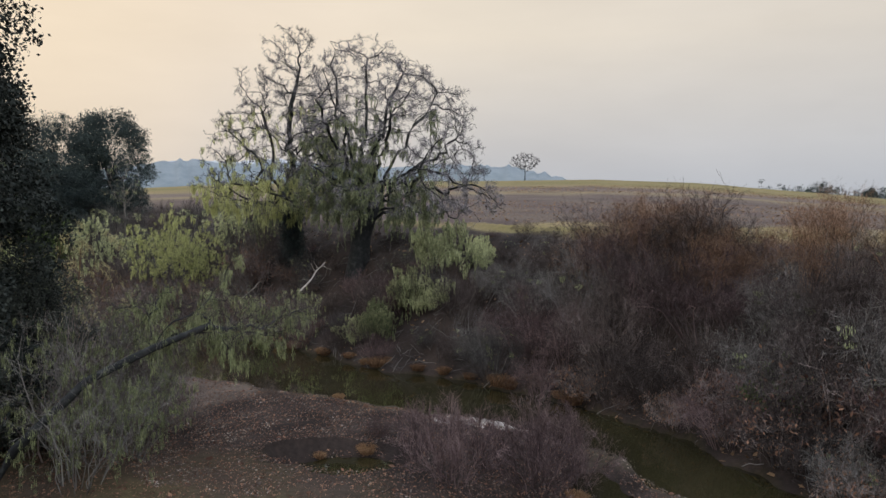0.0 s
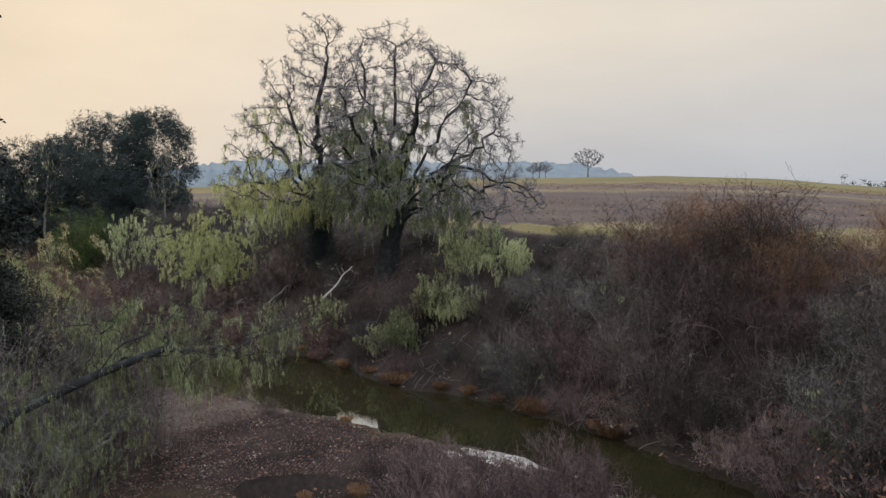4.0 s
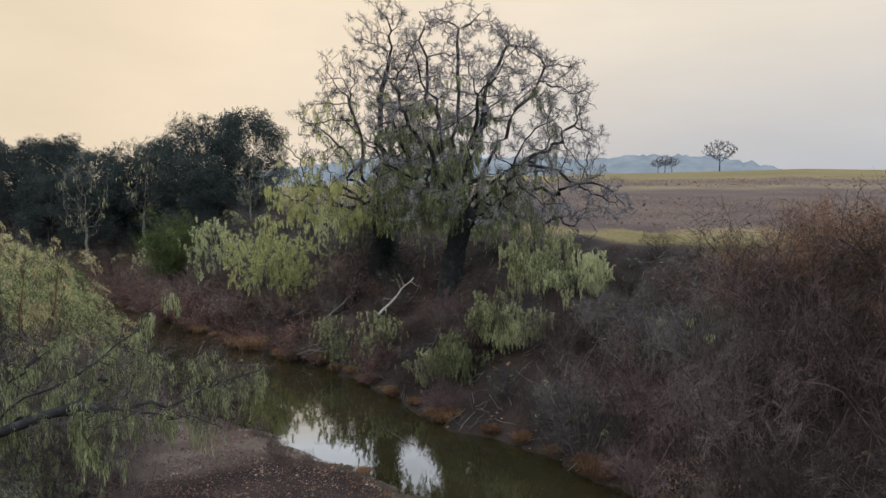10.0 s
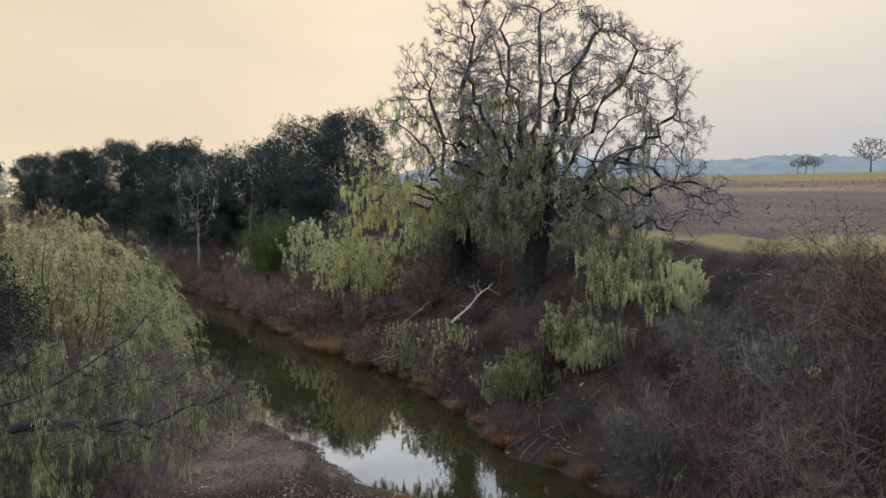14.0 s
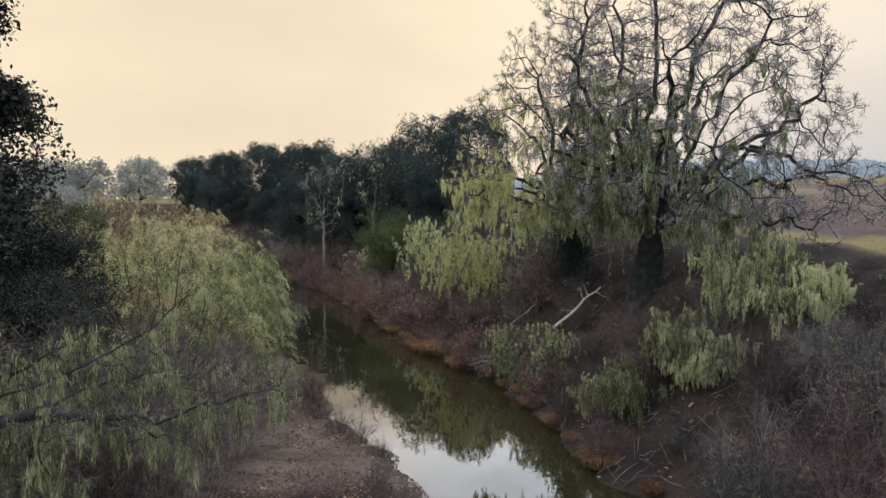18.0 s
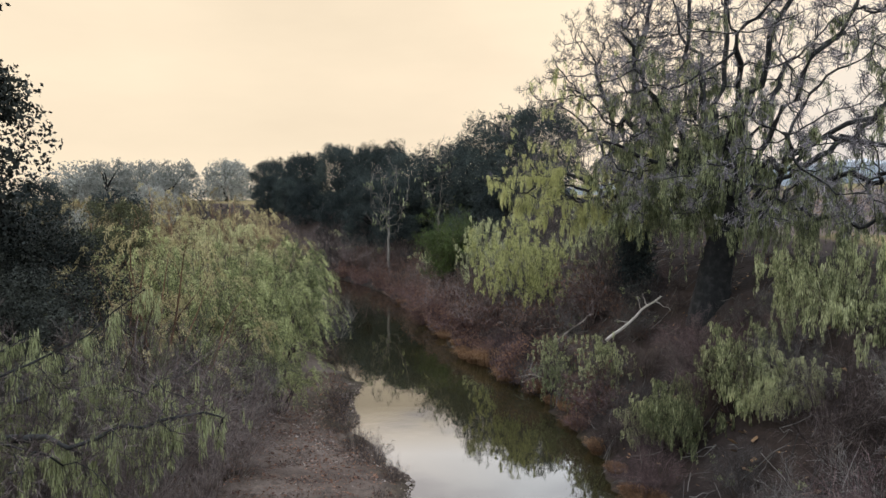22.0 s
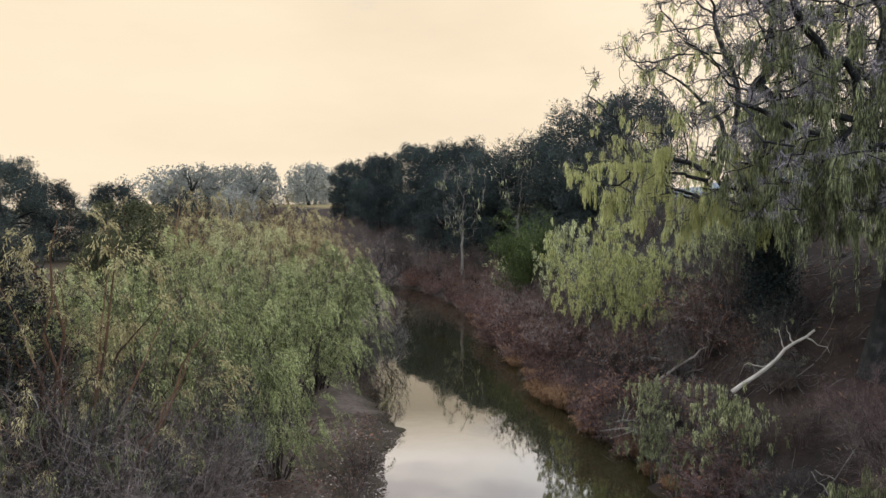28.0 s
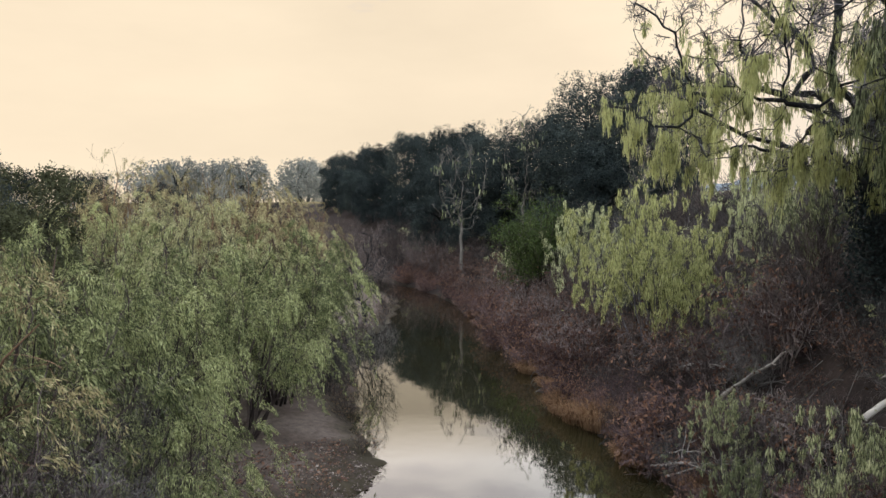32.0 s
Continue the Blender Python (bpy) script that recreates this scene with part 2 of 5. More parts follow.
PALE_STONE = material("washed_pebble", [(0.16, 0.14, 0.13), (0.30, 0.27, 0.25), (0.52, 0.48, 0.44)], 1.0, 0.8, 0.9)
CONIFER = material("juniper_leaf", [(0.035, 0.055, 0.015), (0.08, 0.115, 0.032), (0.14, 0.18, 0.05)], 0.5, 0.85, 0.6)


def water_material():
    m = bpy.data.materials.new("creek_water")
    m.use_nodes = True
    t = m.node_tree
    b = t.nodes["Principled BSDF"]
    co = t.nodes.new("ShaderNodeTexCoord").outputs["Object"]
    n = node(t, "ShaderNodeTexNoise", Scale=0.12, Detail=3.0)
    t.links.new(co, n.inputs["Vector"])
    t.links.new(ramp(t, n.outputs["Fac"], [(0.3, (0.014, 0.013, 0.006)), (0.7, (0.028, 0.025, 0.011))]), b.inputs["Base Color"])
    b.inputs["Roughness"].default_value = 0.5
    b.inputs["Specular IOR Level"].default_value = 0.0
    gloss = node(t, "ShaderNodeBsdfGlossy", Roughness=0.02)
    fr = node(t, "ShaderNodeFresnel", IOR=1.5)
    rip = node(t, "ShaderNodeTexNoise", Scale=1.6, Detail=3.0)
    t.links.new(co, rip.inputs["Vector"])
    bump = node(t, "ShaderNodeBump", Strength=0.05, Distance=0.03)
    t.links.new(rip.outputs["Fac"], bump.inputs["Height"])
    t.links.new(bump.outputs[0], gloss.inputs["Normal"])
    mix = t.nodes.new("ShaderNodeMixShader")
    t.links.new(maths(t, "MULTIPLY", fr.outputs[0], 1.6, True), mix.inputs[0])
    t.links.new(b.outputs[0], mix.inputs[1])
    t.links.new(gloss.outputs[0], mix.inputs[2])
    t.links.new(mix.outputs[0], t.nodes["Material Output"].inputs["Surface"])
    return m


WATER = water_material()


# ---- building tools ----
def mesh_from(name, verts, faces, mat, smooth=True):
    """verts: (n, 3) array; faces: (m, 3 or 4) array of one face size, or a list of such arrays."""
    me = bpy.data.meshes.new(name)
    lists = faces if isinstance(faces, list) else [faces]
    total = sum(len(f) for f in lists)
    me.vertices.add(len(verts))
    me.vertices.foreach_set("co", np.asarray(verts, np.float32).ravel())
    loops = np.concatenate([np.asarray(f, np.int32).ravel() for f in lists])
    sizes = np.concatenate([np.full(len(f), f.shape[1], np.int32) for f in lists])
    me.loops.add(len(loops))
    me.loops.foreach_set("vertex_index", loops)
    me.polygons.add(total)
    me.polygons.foreach_set("loop_start", np.r_[0, np.cumsum(sizes)[:-1]].astype(np.int32))
    me.polygons.foreach_set("use_smooth", np.full(total, smooth))
    me.materials.append(mat)
    me.update(calc_edges=True)
    return me


def child(name, me, parent, label="", kind=""):
    ob = new(name, me)
    ob.parent = parent
    return tagged(ob, label, kind=kind)


def unit(v):
    return v / np.maximum(np.linalg.norm(v, axis=-1, keepdims=True), 1e-9)


def tubes(polys, radii, sides):
    """Tubes along polylines: polys (k, n, 3), radii (k, n)."""
    k, n, _ = polys.shape
    tan = unit(np.gradient(polys, axis=1))
    ref = np.where(np.abs(tan[..., 2:3]) < 0.8, np.array([0.0, 0, 1]), np.array([1.0, 0, 0]))
    a = unit(np.cross(tan, ref))
    b = np.cross(tan, a)
    ang = np.arange(sides) * 2 * np.pi / sides
    ring = a[:, :, None] * np.cos(ang)[None, None, :, None] + b[:, :, None] * np.sin(ang)[None, None, :, None]
    v = polys[:, :, None] + ring * radii[:, :, None, None]
    i = np.arange(k * n * sides).reshape(k, n, sides)
    j = np.roll(i, -1, axis=2)
    f = np.stack([i[:, :-1], j[:, :-1], j[:, 1:], i[:, 1:]], -1).reshape(-1, 4)
    return v.reshape(-1, 3), f


def ribbons(polys, widths, rng):
    """Flat strips along polylines, each turned its own way: polys (k, n, 3), widths (k, n)."""
    k, n, _ = polys.shape
    yaw = rng.uniform(0, 2 * np.pi, k)
    tan = unit(np.gradient(polys, axis=1))
    side = np.stack([np.cos(yaw), np.sin(yaw), rng.uniform(-0.5, 0.5, k)], -1)[:, None]
    side = unit(side - (side * tan).sum(-1, keepdims=True) * tan)
    v = np.stack([polys - side * widths[..., None], polys + side * widths[..., None]], 2)
    i = np.arange(k * n * 2).reshape(k, n, 2)
    f = np.stack([i[:, :-1, 0], i[:, :-1, 1], i[:, 1:, 1], i[:, 1:, 0]], -1).reshape(-1, 4)
    return v.reshape(-1, 3), f


def joined(pieces):
    vs, fs, at = [], [], 0
    for v, f in pieces:
        vs.append(v)
        fs.append(f + at)
        at += len(v)
    return np.concatenate(vs), np.concatenate(fs)


def grow(rng, par, rad, c, m, length, lo=0.25, hi=1.0, ang=45, bend=0.2, lift=0.0, thin=0.6, end=0.35, fall=0.5):
    """c side branches of m points on each parent polyline. lift: pull upwards a step; fall: how much shorter those near the tip are."""
    k, n, _ = par.shape
    s = lo + (hi - lo) * (np.arange(c)[None] + rng.random((k, c))) / c
    u = s * (n - 1)
    i = np.minimum(u.astype(int), n - 2)
    w = (u - i)[..., None]
    rows = np.arange(k)[:, None]
    base = par[rows, i] * (1 - w) + par[rows, i + 1] * w
    r0 = (rad[rows, i] * (1 - w[..., 0]) + rad[rows, i + 1] * w[..., 0]) * thin
    tan = unit(par[rows, i + 1] - par[rows, i])
    rnd = unit(rng.normal(size=(k, c, 3)))
    perp = unit(rnd - (rnd * tan).sum(-1, keepdims=True) * tan)
    a = np.radians(ang * rng.uniform(0.6, 1.35, (k, c, 1)))
    way = unit(tan * np.cos(a) + perp * np.sin(a))
    size = length * (1 - fall * s) * rng.uniform(0.6, 1.3, (k, c))
    pts = [base]
    for _ in range(m - 1):
        way = unit(way + bend * rng.normal(size=(k, c, 3)) + np.array([0, 0, lift]))
        pts.append(pts[-1] + way * (size / (m - 1))[..., None])
    polys = np.stack(pts, 2).reshape(k * c, m, 3)
    radii = (r0[..., None] * np.linspace(1, end, m)).reshape(k * c, m)
    return polys, radii


def leaves(rng, centres, count, spread, size, droop=0.3, aspect=0.45):
    """Leaf quads scattered round the centres."""
    c = centres[rng.integers(0, len(centres), count)] + rng.normal(size=(count, 3)) * spread
    way = unit(rng.normal(size=(count, 3)) + np.array([0, 0, -droop * 3]))
    side = unit(np.cross(way, rng.normal(size=(count, 3))))
    s = size * rng.uniform(0.6, 1.4, (count, 1))
    v = np.stack([c - way * s, c + side * s * aspect, c + way * s, c - side * s * aspect], 1)
    return v.reshape(-1, 3), np.arange(count * 4).reshape(-1, 4)


# ---- the lie of the land ----
SHORE_R = [(22, -60), (20, -20), (19, 0), (17.5, 12), (15, 22), (13.3, 27.5), (11.8, 31), (9.9, 34.8), (6.7, 38.5), (3.5, 41.2), (0.2, 44.2), (-4.2, 46), (-7.7, 48.8), (-11.5, 52.5), (-16.5, 56), (-21.5, 58.3), (-27, 60.8), (-34, 65.3), (-45, 71.7), (-54, 77), (-62, 80.5), (-74, 84), (-92, 86), (-115, 84), (-150, 86)]
SHORE_L = [(16, -60), (14, -20), (13, 0), (12, 12), (10.3, 22), (8.6, 27.2), (7.0, 32.1), (3.4, 35.2), (-0.4, 37.0), (-3.4, 38.4), (-6.7, 40.1), (-9.5, 41.2), (-13.5, 43.3), (-18.7, 44.9), (-21.5, 47), (-25, 50.2), (-28.5, 51.6), (-33.5, 54), (-38.5, 56.2), (-44, 60), (-48.5, 65.5), (-57, 72.5), (-64, 77), (-76, 79.5), (-92, 80), (-115, 78), (-150, 79)]


PUDDLES = [(-4.4, 29.2, 2.2, 1.3), (5.9, 26.8, 0.9, 2.2)]


def shore_distance(p, line):
    """Distance to a shore line and on which side of it (positive: to the right going upstream)."""
    best = np.full(len(p), 1e9)
    side = np.zeros(len(p))
    for a, b in zip(line, line[1:]):
        a, b = np.array(a, float), np.array(b, float)
        ab = b - a
        s = np.clip(((p - a) @ ab) / (ab @ ab), 0, 1)
        off = p - a - s[:, None] * ab
        d = np.hypot(off[:, 0], off[:, 1])
        cross = ab[0] * (p[:, 1] - a[1]) - ab[1] * (p[:, 0] - a[0])
        near = d < best - 1e-6
        best = np.where(near, d, best)
        side = np.where(near, -np.sign(cross), side)
    return best, side


def ripple(p, scale, seed):
    """Smooth noise from a few sines."""
    rng = np.random.default_rng(seed)
    z = np.zeros(len(p))
    for _ in range(7):
        a = rng.uniform(0, 2 * np.pi)
        k = rng.uniform(0.5, 1.8) / scale
        z += np.sin((p[:, 0] * np.cos(a) + p[:, 1] * np.sin(a)) * k * 2 * np.pi + rng.uniform(0, 6.28))
    return z / 4.0


def land(p):
    """Ground height, and the zone measures: water, right bank distance, left bank distance, field radius."""
    p = np.asarray(p, float).reshape(-1, 2)
    dr, sr = shore_distance(p, SHORE_R)
    dl, sl = shore_distance(p, SHORE_L)
    both = (sr > 0) & (sl < 0)
    sr = np.where(both & (dl < dr), -1.0, sr)
    sl = np.where(both & (dr <= dl), 1.0, sl)
    uneven = ripple(p, 2.6, 21) * 0.35 + ripple(p, 7, 22) * 0.25
    far_r, far_l = dr * sr + uneven, -dl * sl - uneven
    right, left = far_r > 0, far_l > 0
    dr, dl = np.abs(far_r), np.abs(far_l)
    r = np.hypot(p[:, 0], p[:, 1] - 8)
    yaw = np.degrees(np.arctan2(-p[:, 0], p[:, 1] - 8))
    crest = np.interp(yaw, [-60, -35, -28, -20, -12, -3, 8, 17, 30, 60], [-14, -2, 13, 29, 36, 34, 33, 25, 12, 0])
    top = 11.4 + crest / 1231 * 285
    field = 8.7 + (top - 8.7) * np.interp(r, [58, 72, 120, 200, 285], [0, 0.09, 0.32, 0.70, 1.0])
    field = np.where(r > 285, top - np.interp(r, [285, 500, 900, 3600], [0, 7, 16, 16]), field)
    field = np.maximum(field, -5)
    k = np.interp(p[:, 0], [-60, -24, -14], [0.5, 0.55, 1.0])
    shape = np.interp(dr * k, [0, 0.6, 1.6, 3, 5, 7, 9, 12, 16, 22], [0.0, 0.035, 0.09, 0.2, 0.42, 0.66, 0.82, 0.94, 0.985, 1.0])
    zr = field * shape + ripple(p, 6, 2) * 0.22 * np.clip(dr / 3, 0, 1) * (dr < 25)
    zl = np.interp(dl, [0, 0.5, 2, 6, 14, 30, 60, 300, 900], [0.0, 0.16, 0.35, 0.6, 1.1, 1.9, 2.6, 4.0, 9.0]) + ripple(p, 5, 3) * 0.10 * np.clip(dl / 4, 0, 1)
    zw = -np.minimum(1.2, 0.25 + 0.35 * np.minimum(dr, dl))
    zw = np.minimum(zw, -0.4 * np.minimum(dr, dl))
    for px, py, ax, ay in PUDDLES:
        hole = np.hypot((p[:, 0] - px) / ax, (p[:, 1] - py) / ay)
        zl = np.where(hole < 1.5, np.minimum(zl, -0.25 + 0.5 * np.clip(hole - 0.6, 0, 9)), zl)
    z = np.where(right, zr, np.where(left, zl, zw))
    return z, right, left, dr, dl, r


def ground_z(x, y):
    return float(land([(x, y)])[0][0])


def spaced(lo, hi, step, out, far):
    mid = np.arange(lo, hi, step)
    a, d = [], step
    while not a or a[-1] < far:
        d *= out
        a.append((a[-1] if a else 0) + d)
    a = np.array(a)
    return np.r_[(lo - a)[::-1], mid, hi + a]


def build_ground():
    xs, ys = spaced(-82, 36, 0.7, 1.16, 3600), spaced(12, 100, 0.7, 1.16, 3600)
    gx, gy = np.meshgrid(xs, ys)
    p = np.stack([gx.ravel(), gy.ravel()], -1)
    z, right, left, dr, dl, r = land(p)
    rng = np.random.default_rng(5)
    z = z + rng.normal(size=len(z)) * 0.04 * ((right & (dr < 40)) | (left & (dl < 30)))
    nx, ny = len(xs), len(ys)
    i = np.arange(nx * ny).reshape(ny, nx)
    f = np.stack([i[:-1, :-1], i[:-1, 1:], i[1:, 1:], i[1:, :-1]], -1).reshape(-1, 4)
    me = mesh_from("ground", np.c_[p, z], f, GROUND)
    # base colours of soil, litter, gravel and the field's strips
    def tint(c):
        return np.array(c)[None] * np.ones((len(p), 1))
    def blend(a, b, w):
        w = np.clip(w, 0, 1)[:, None]
        return a * (1 - w) + b * w
    wob = ripple(p, 30, 7) * 4 + ripple(p, 9, 8) * 1.2
    bank = blend(tint((0.022, 0.017, 0.0155)), tint((0.036, 0.027, 0.023)), 0.5 + ripple(p, 7, 9))
    grass = blend(tint((0.135, 0.112, 0.045)), tint((0.18, 0.14, 0.074)), 0.5 + ripple(p, 25, 10))
    brown = blend(tint((0.068, 0.05, 0.046)), tint((0.09, 0.07, 0.057)), 0.5 + ripple(p, 12, 11))
    tan = tint((0.165, 0.13, 0.075))
    olive = blend(tint((0.125, 0.105, 0.045)), tint((0.15, 0.12, 0.056)), 0.5 + ripple(p, 40, 12))
    rr = r + wob
    field = blend(grass, brown, (rr - 60) / 2.5)
    field = blend(field, tan, (rr - 116) / 12 * (0.7 + 0.5 * ripple(p, 18, 13)))
    field = blend(field, brown * 1.25, ((rr - 132) / 8) * np.clip((165 - rr) / 20, 0, 1))
    field = blend(field, olive, (rr - 158) / 20)
    col = blend(bank, field, (dr * np.interp(p[:, 0], [-24, -14], [0.6, 1.0]) - 15.5 + 0.4 * wob) / 2.0)
    gravel = blend(tint((0.018, 0.0135, 0.012)), tint((0.036, 0.027, 0.0235)), 0.5 + ripple(p, 4, 14))
    bare = blend(tint((0.088, 0.068, 0.056)), tint((0.135, 0.108, 0.09)), 0.5 + ripple(p, 3, 24))
    gravel = blend(gravel, bare, (0.8 * (p[:, 1] - 36) - p[:, 0] - 11 + 2 * ripple(p, 4, 26)) / 4)
    gravel = blend(gravel, tint((0.05, 0.042, 0.028)), (1.2 + 2.2 * np.exp(-(((p[:, 0] + 23) / 4.5) ** 2)) + ripple(p, 5, 25) - dl) / 0.8)
    moss = blend(tint((0.048, 0.036, 0.027)), tint((0.068, 0.054, 0.03)), 0.5 + ripple(p, 6, 15))
    lcol = blend(gravel, moss, (dl - 9 + 0.5 * wob) / 4)
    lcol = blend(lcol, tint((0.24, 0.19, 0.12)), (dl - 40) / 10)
    bed = tint((0.035, 0.03, 0.014))
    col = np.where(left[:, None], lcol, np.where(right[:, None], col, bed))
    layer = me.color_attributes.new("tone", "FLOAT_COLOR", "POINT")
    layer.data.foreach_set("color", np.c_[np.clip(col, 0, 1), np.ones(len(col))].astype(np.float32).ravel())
    return tagged(new("ground", me), "creek bank of dark leafy soil, gravel bar and striped field", "ground", kind="structure")


def build_water():
    n = 90
    def along(line):
        pts = np.array(line, float)
        s = np.r_[0, np.cumsum(np.hypot(*np.diff(pts, axis=0).T))]
        u = np.linspace(0, s[-1], n)
        return np.stack([np.interp(u, s, pts[:, 0]), np.interp(u, s, pts[:, 1])], -1)
    a, b = along(SHORE_L), along(SHORE_R)
    out = unit(a - b) * 1.5
    pts = np.concatenate([a + out, b - out])
    z = np.zeros((len(pts), 1))
    i = np.arange(n - 1)
    me = mesh_from("creek", np.c_[pts, z], np.stack([i, n + i, n + i + 1, i + 1], -1), WATER)
    return tagged(new("water", me), "still dark olive creek water reflecting the sky", "creek", kind="structure")


def build_puddles():
    for px, py, ax, ay in PUDDLES:
        a = np.linspace(0, 2 * np.pi, 24, endpoint=False)
        v = np.r_[[(px, py, 0.02)], np.stack([px + 1.35 * ax * np.cos(a), py + 1.35 * ay * np.sin(a), np.full(24, 0.02)], -1)]
        i = np.arange(24)
        me = mesh_from("puddle", v, np.stack([np.zeros(24, int), 1 + i, 1 + (i + 1) % 24], -1), WATER)
        tagged(new("puddle", me), "shallow pool left behind on the gravel bar", "puddle", kind="structure")


build_ground()
build_water()
build_puddles()


# ---- trees ----
def empty(name, x, y, z=None, turn=0.0, scale=1.0):
    ob = new(name)
    ob.matrix_basis = pose(x, y, ground_z(x, y) - 0.1 if z is None else z, 0, 0, turn) @ Matrix.Diagonal((scale, scale, scale, 1))
    return ob


def gnarled(rng, start, end, n, wobble, sag=0.0):
    """A crooked limb from start to end; sag lifts its middle (minus: drops it)."""
    s = np.linspace(0, 1, n)[:, None]
    p = np.array(start) * (1 - s) + np.array(end) * s
    p = p + np.array([0, 0, 1]) * sag * 4 * s * (1 - s)
    jog = np.cumsum(rng.normal(size=(n, 3)), axis=0)
    jog -= jog[0] + s * (jog[-1] - jog[0])
    return p + jog * wobble


def colonize(rng, seed, goals, step, reach, kill, jitter=0.3, rounds=160):
    """Branches that grow from a seed polyline towards goal points, as buds do towards light. Returns nodes and their parents."""
    seed, parent = seed if isinstance(seed, tuple) else (seed, list(range(-1, len(seed) - 1)))
    nodes, parent = [np.array(p, float) for p in seed], list(parent)
    kids = [1] * len(seed)
    pts = np.array(nodes)
    gap = np.linalg.norm(goals[:, None] - pts[None], axis=2)
    near, dist = gap.argmin(1), gap.min(1)
    alive = np.ones(len(goals), bool)
    for _ in range(rounds):
        use = alive & (dist < reach)
        if not use.any():
            break
        pull = np.zeros((len(nodes), 3))
        np.add.at(pull, near[use], unit(goals[use] - pts[near[use]]))
        fresh = []
        for i in np.unique(near[use]):
            if kids[i] < 5:
                way = unit(unit(pull[i]) + jitter * rng.normal(size=3))
                fresh.append(pts[i] + way * step)
                parent.append(int(i))
                kids[i] += 1
                kids.append(0)
        if not fresh:
            break
        first = len(nodes)
        nodes.extend(fresh)
        pts = np.array(nodes)
        gap = np.linalg.norm(goals[:, None] - pts[None, first:], axis=2)
        n2, d2 = gap.argmin(1) + first, gap.min(1)
        near, dist = np.where(d2 < dist, n2, near), np.minimum(d2, dist)
        alive &= dist > kill
    return pts, np.array(parent)


def with_limbs(rng, trunk, tips, n, wobble):
    """A seed of a trunk and its great limbs (x, y, z, arch), which leave it near its top."""
    pts, parent = [np.array(p, float) for p in trunk], list(range(-1, len(trunk) - 1))
    for k, (x, y, z, arch) in enumerate(tips):
        at = len(trunk) - 1 - (k % 2)
        line = gnarled(rng, pts[at], (x, y, z), n, wobble, arch)
        for i, p in enumerate(line[1:]):
            parent.append(at if i == 0 else len(pts) - 1)
            pts.append(p)
    return pts, parent


def limbs_of(pts, parent, tip=0.013, power=2.25):
    """Chains of nodes with their radii (by the pipe rule), thickest first."""
    n = len(pts)
    load = np.zeros(n)
    for i in range(n - 1, -1, -1):
        load[i] = max(load[i], tip ** power)
        if parent[i] >= 0:
            load[parent[i]] += load[i]
    rad = load ** (1 / power)
    heir = {}
    for i in range(n):
        q = parent[i]
        if q >= 0 and (q not in heir or rad[i] > rad[heir[q]]):
            heir[q] = i
    chains = []
    for i in range(n):
        q = parent[i]
        if q < 0 or heir[q] != i:
            run = [i] if q < 0 else [q, i]
            while run[-1] in heir:
                run.append(heir[run[-1]])
            r = rad[run].copy()
            if q >= 0:
                r[0] = r[1]
            if len(run) > 1:
                chains.append((pts[run], r))
    return sorted(chains, key=lambda c: -c[1][0])


def even(chains, m):
    """Chains resampled to m points each, as arrays."""
    s = np.linspace(0, 1, m)
    ps, rs = [], []
    for p, r in chains:
        u = np.linspace(0, 1, len(p))
        ps.append(np.stack([np.interp(s, u, p[:, k]) for k in range(3)], -1))
        rs.append(np.interp(s, u, r))
    return np.array(ps), np.array(rs)


def dome(rng, count, centre, radii, floor, gaps=0.35, shell=0.55):
    """Goal points in an uneven half-open crown: denser towards its outside, with gaps."""
    out = []
    lumps = unit(rng.normal(size=(26, 3)))
    while len(out) < count:
        d = unit(rng.normal(size=3))
        lump = (lumps @ d).max()
        r = rng.uniform(shell ** 3, 1) ** (1 / 3) * (1 - gaps * (1 - lump) * 2.2)
        p = np.array(centre) + d * r * np.array(radii)
        if p[2] > floor:
            out.append(p)
    return np.array(out)


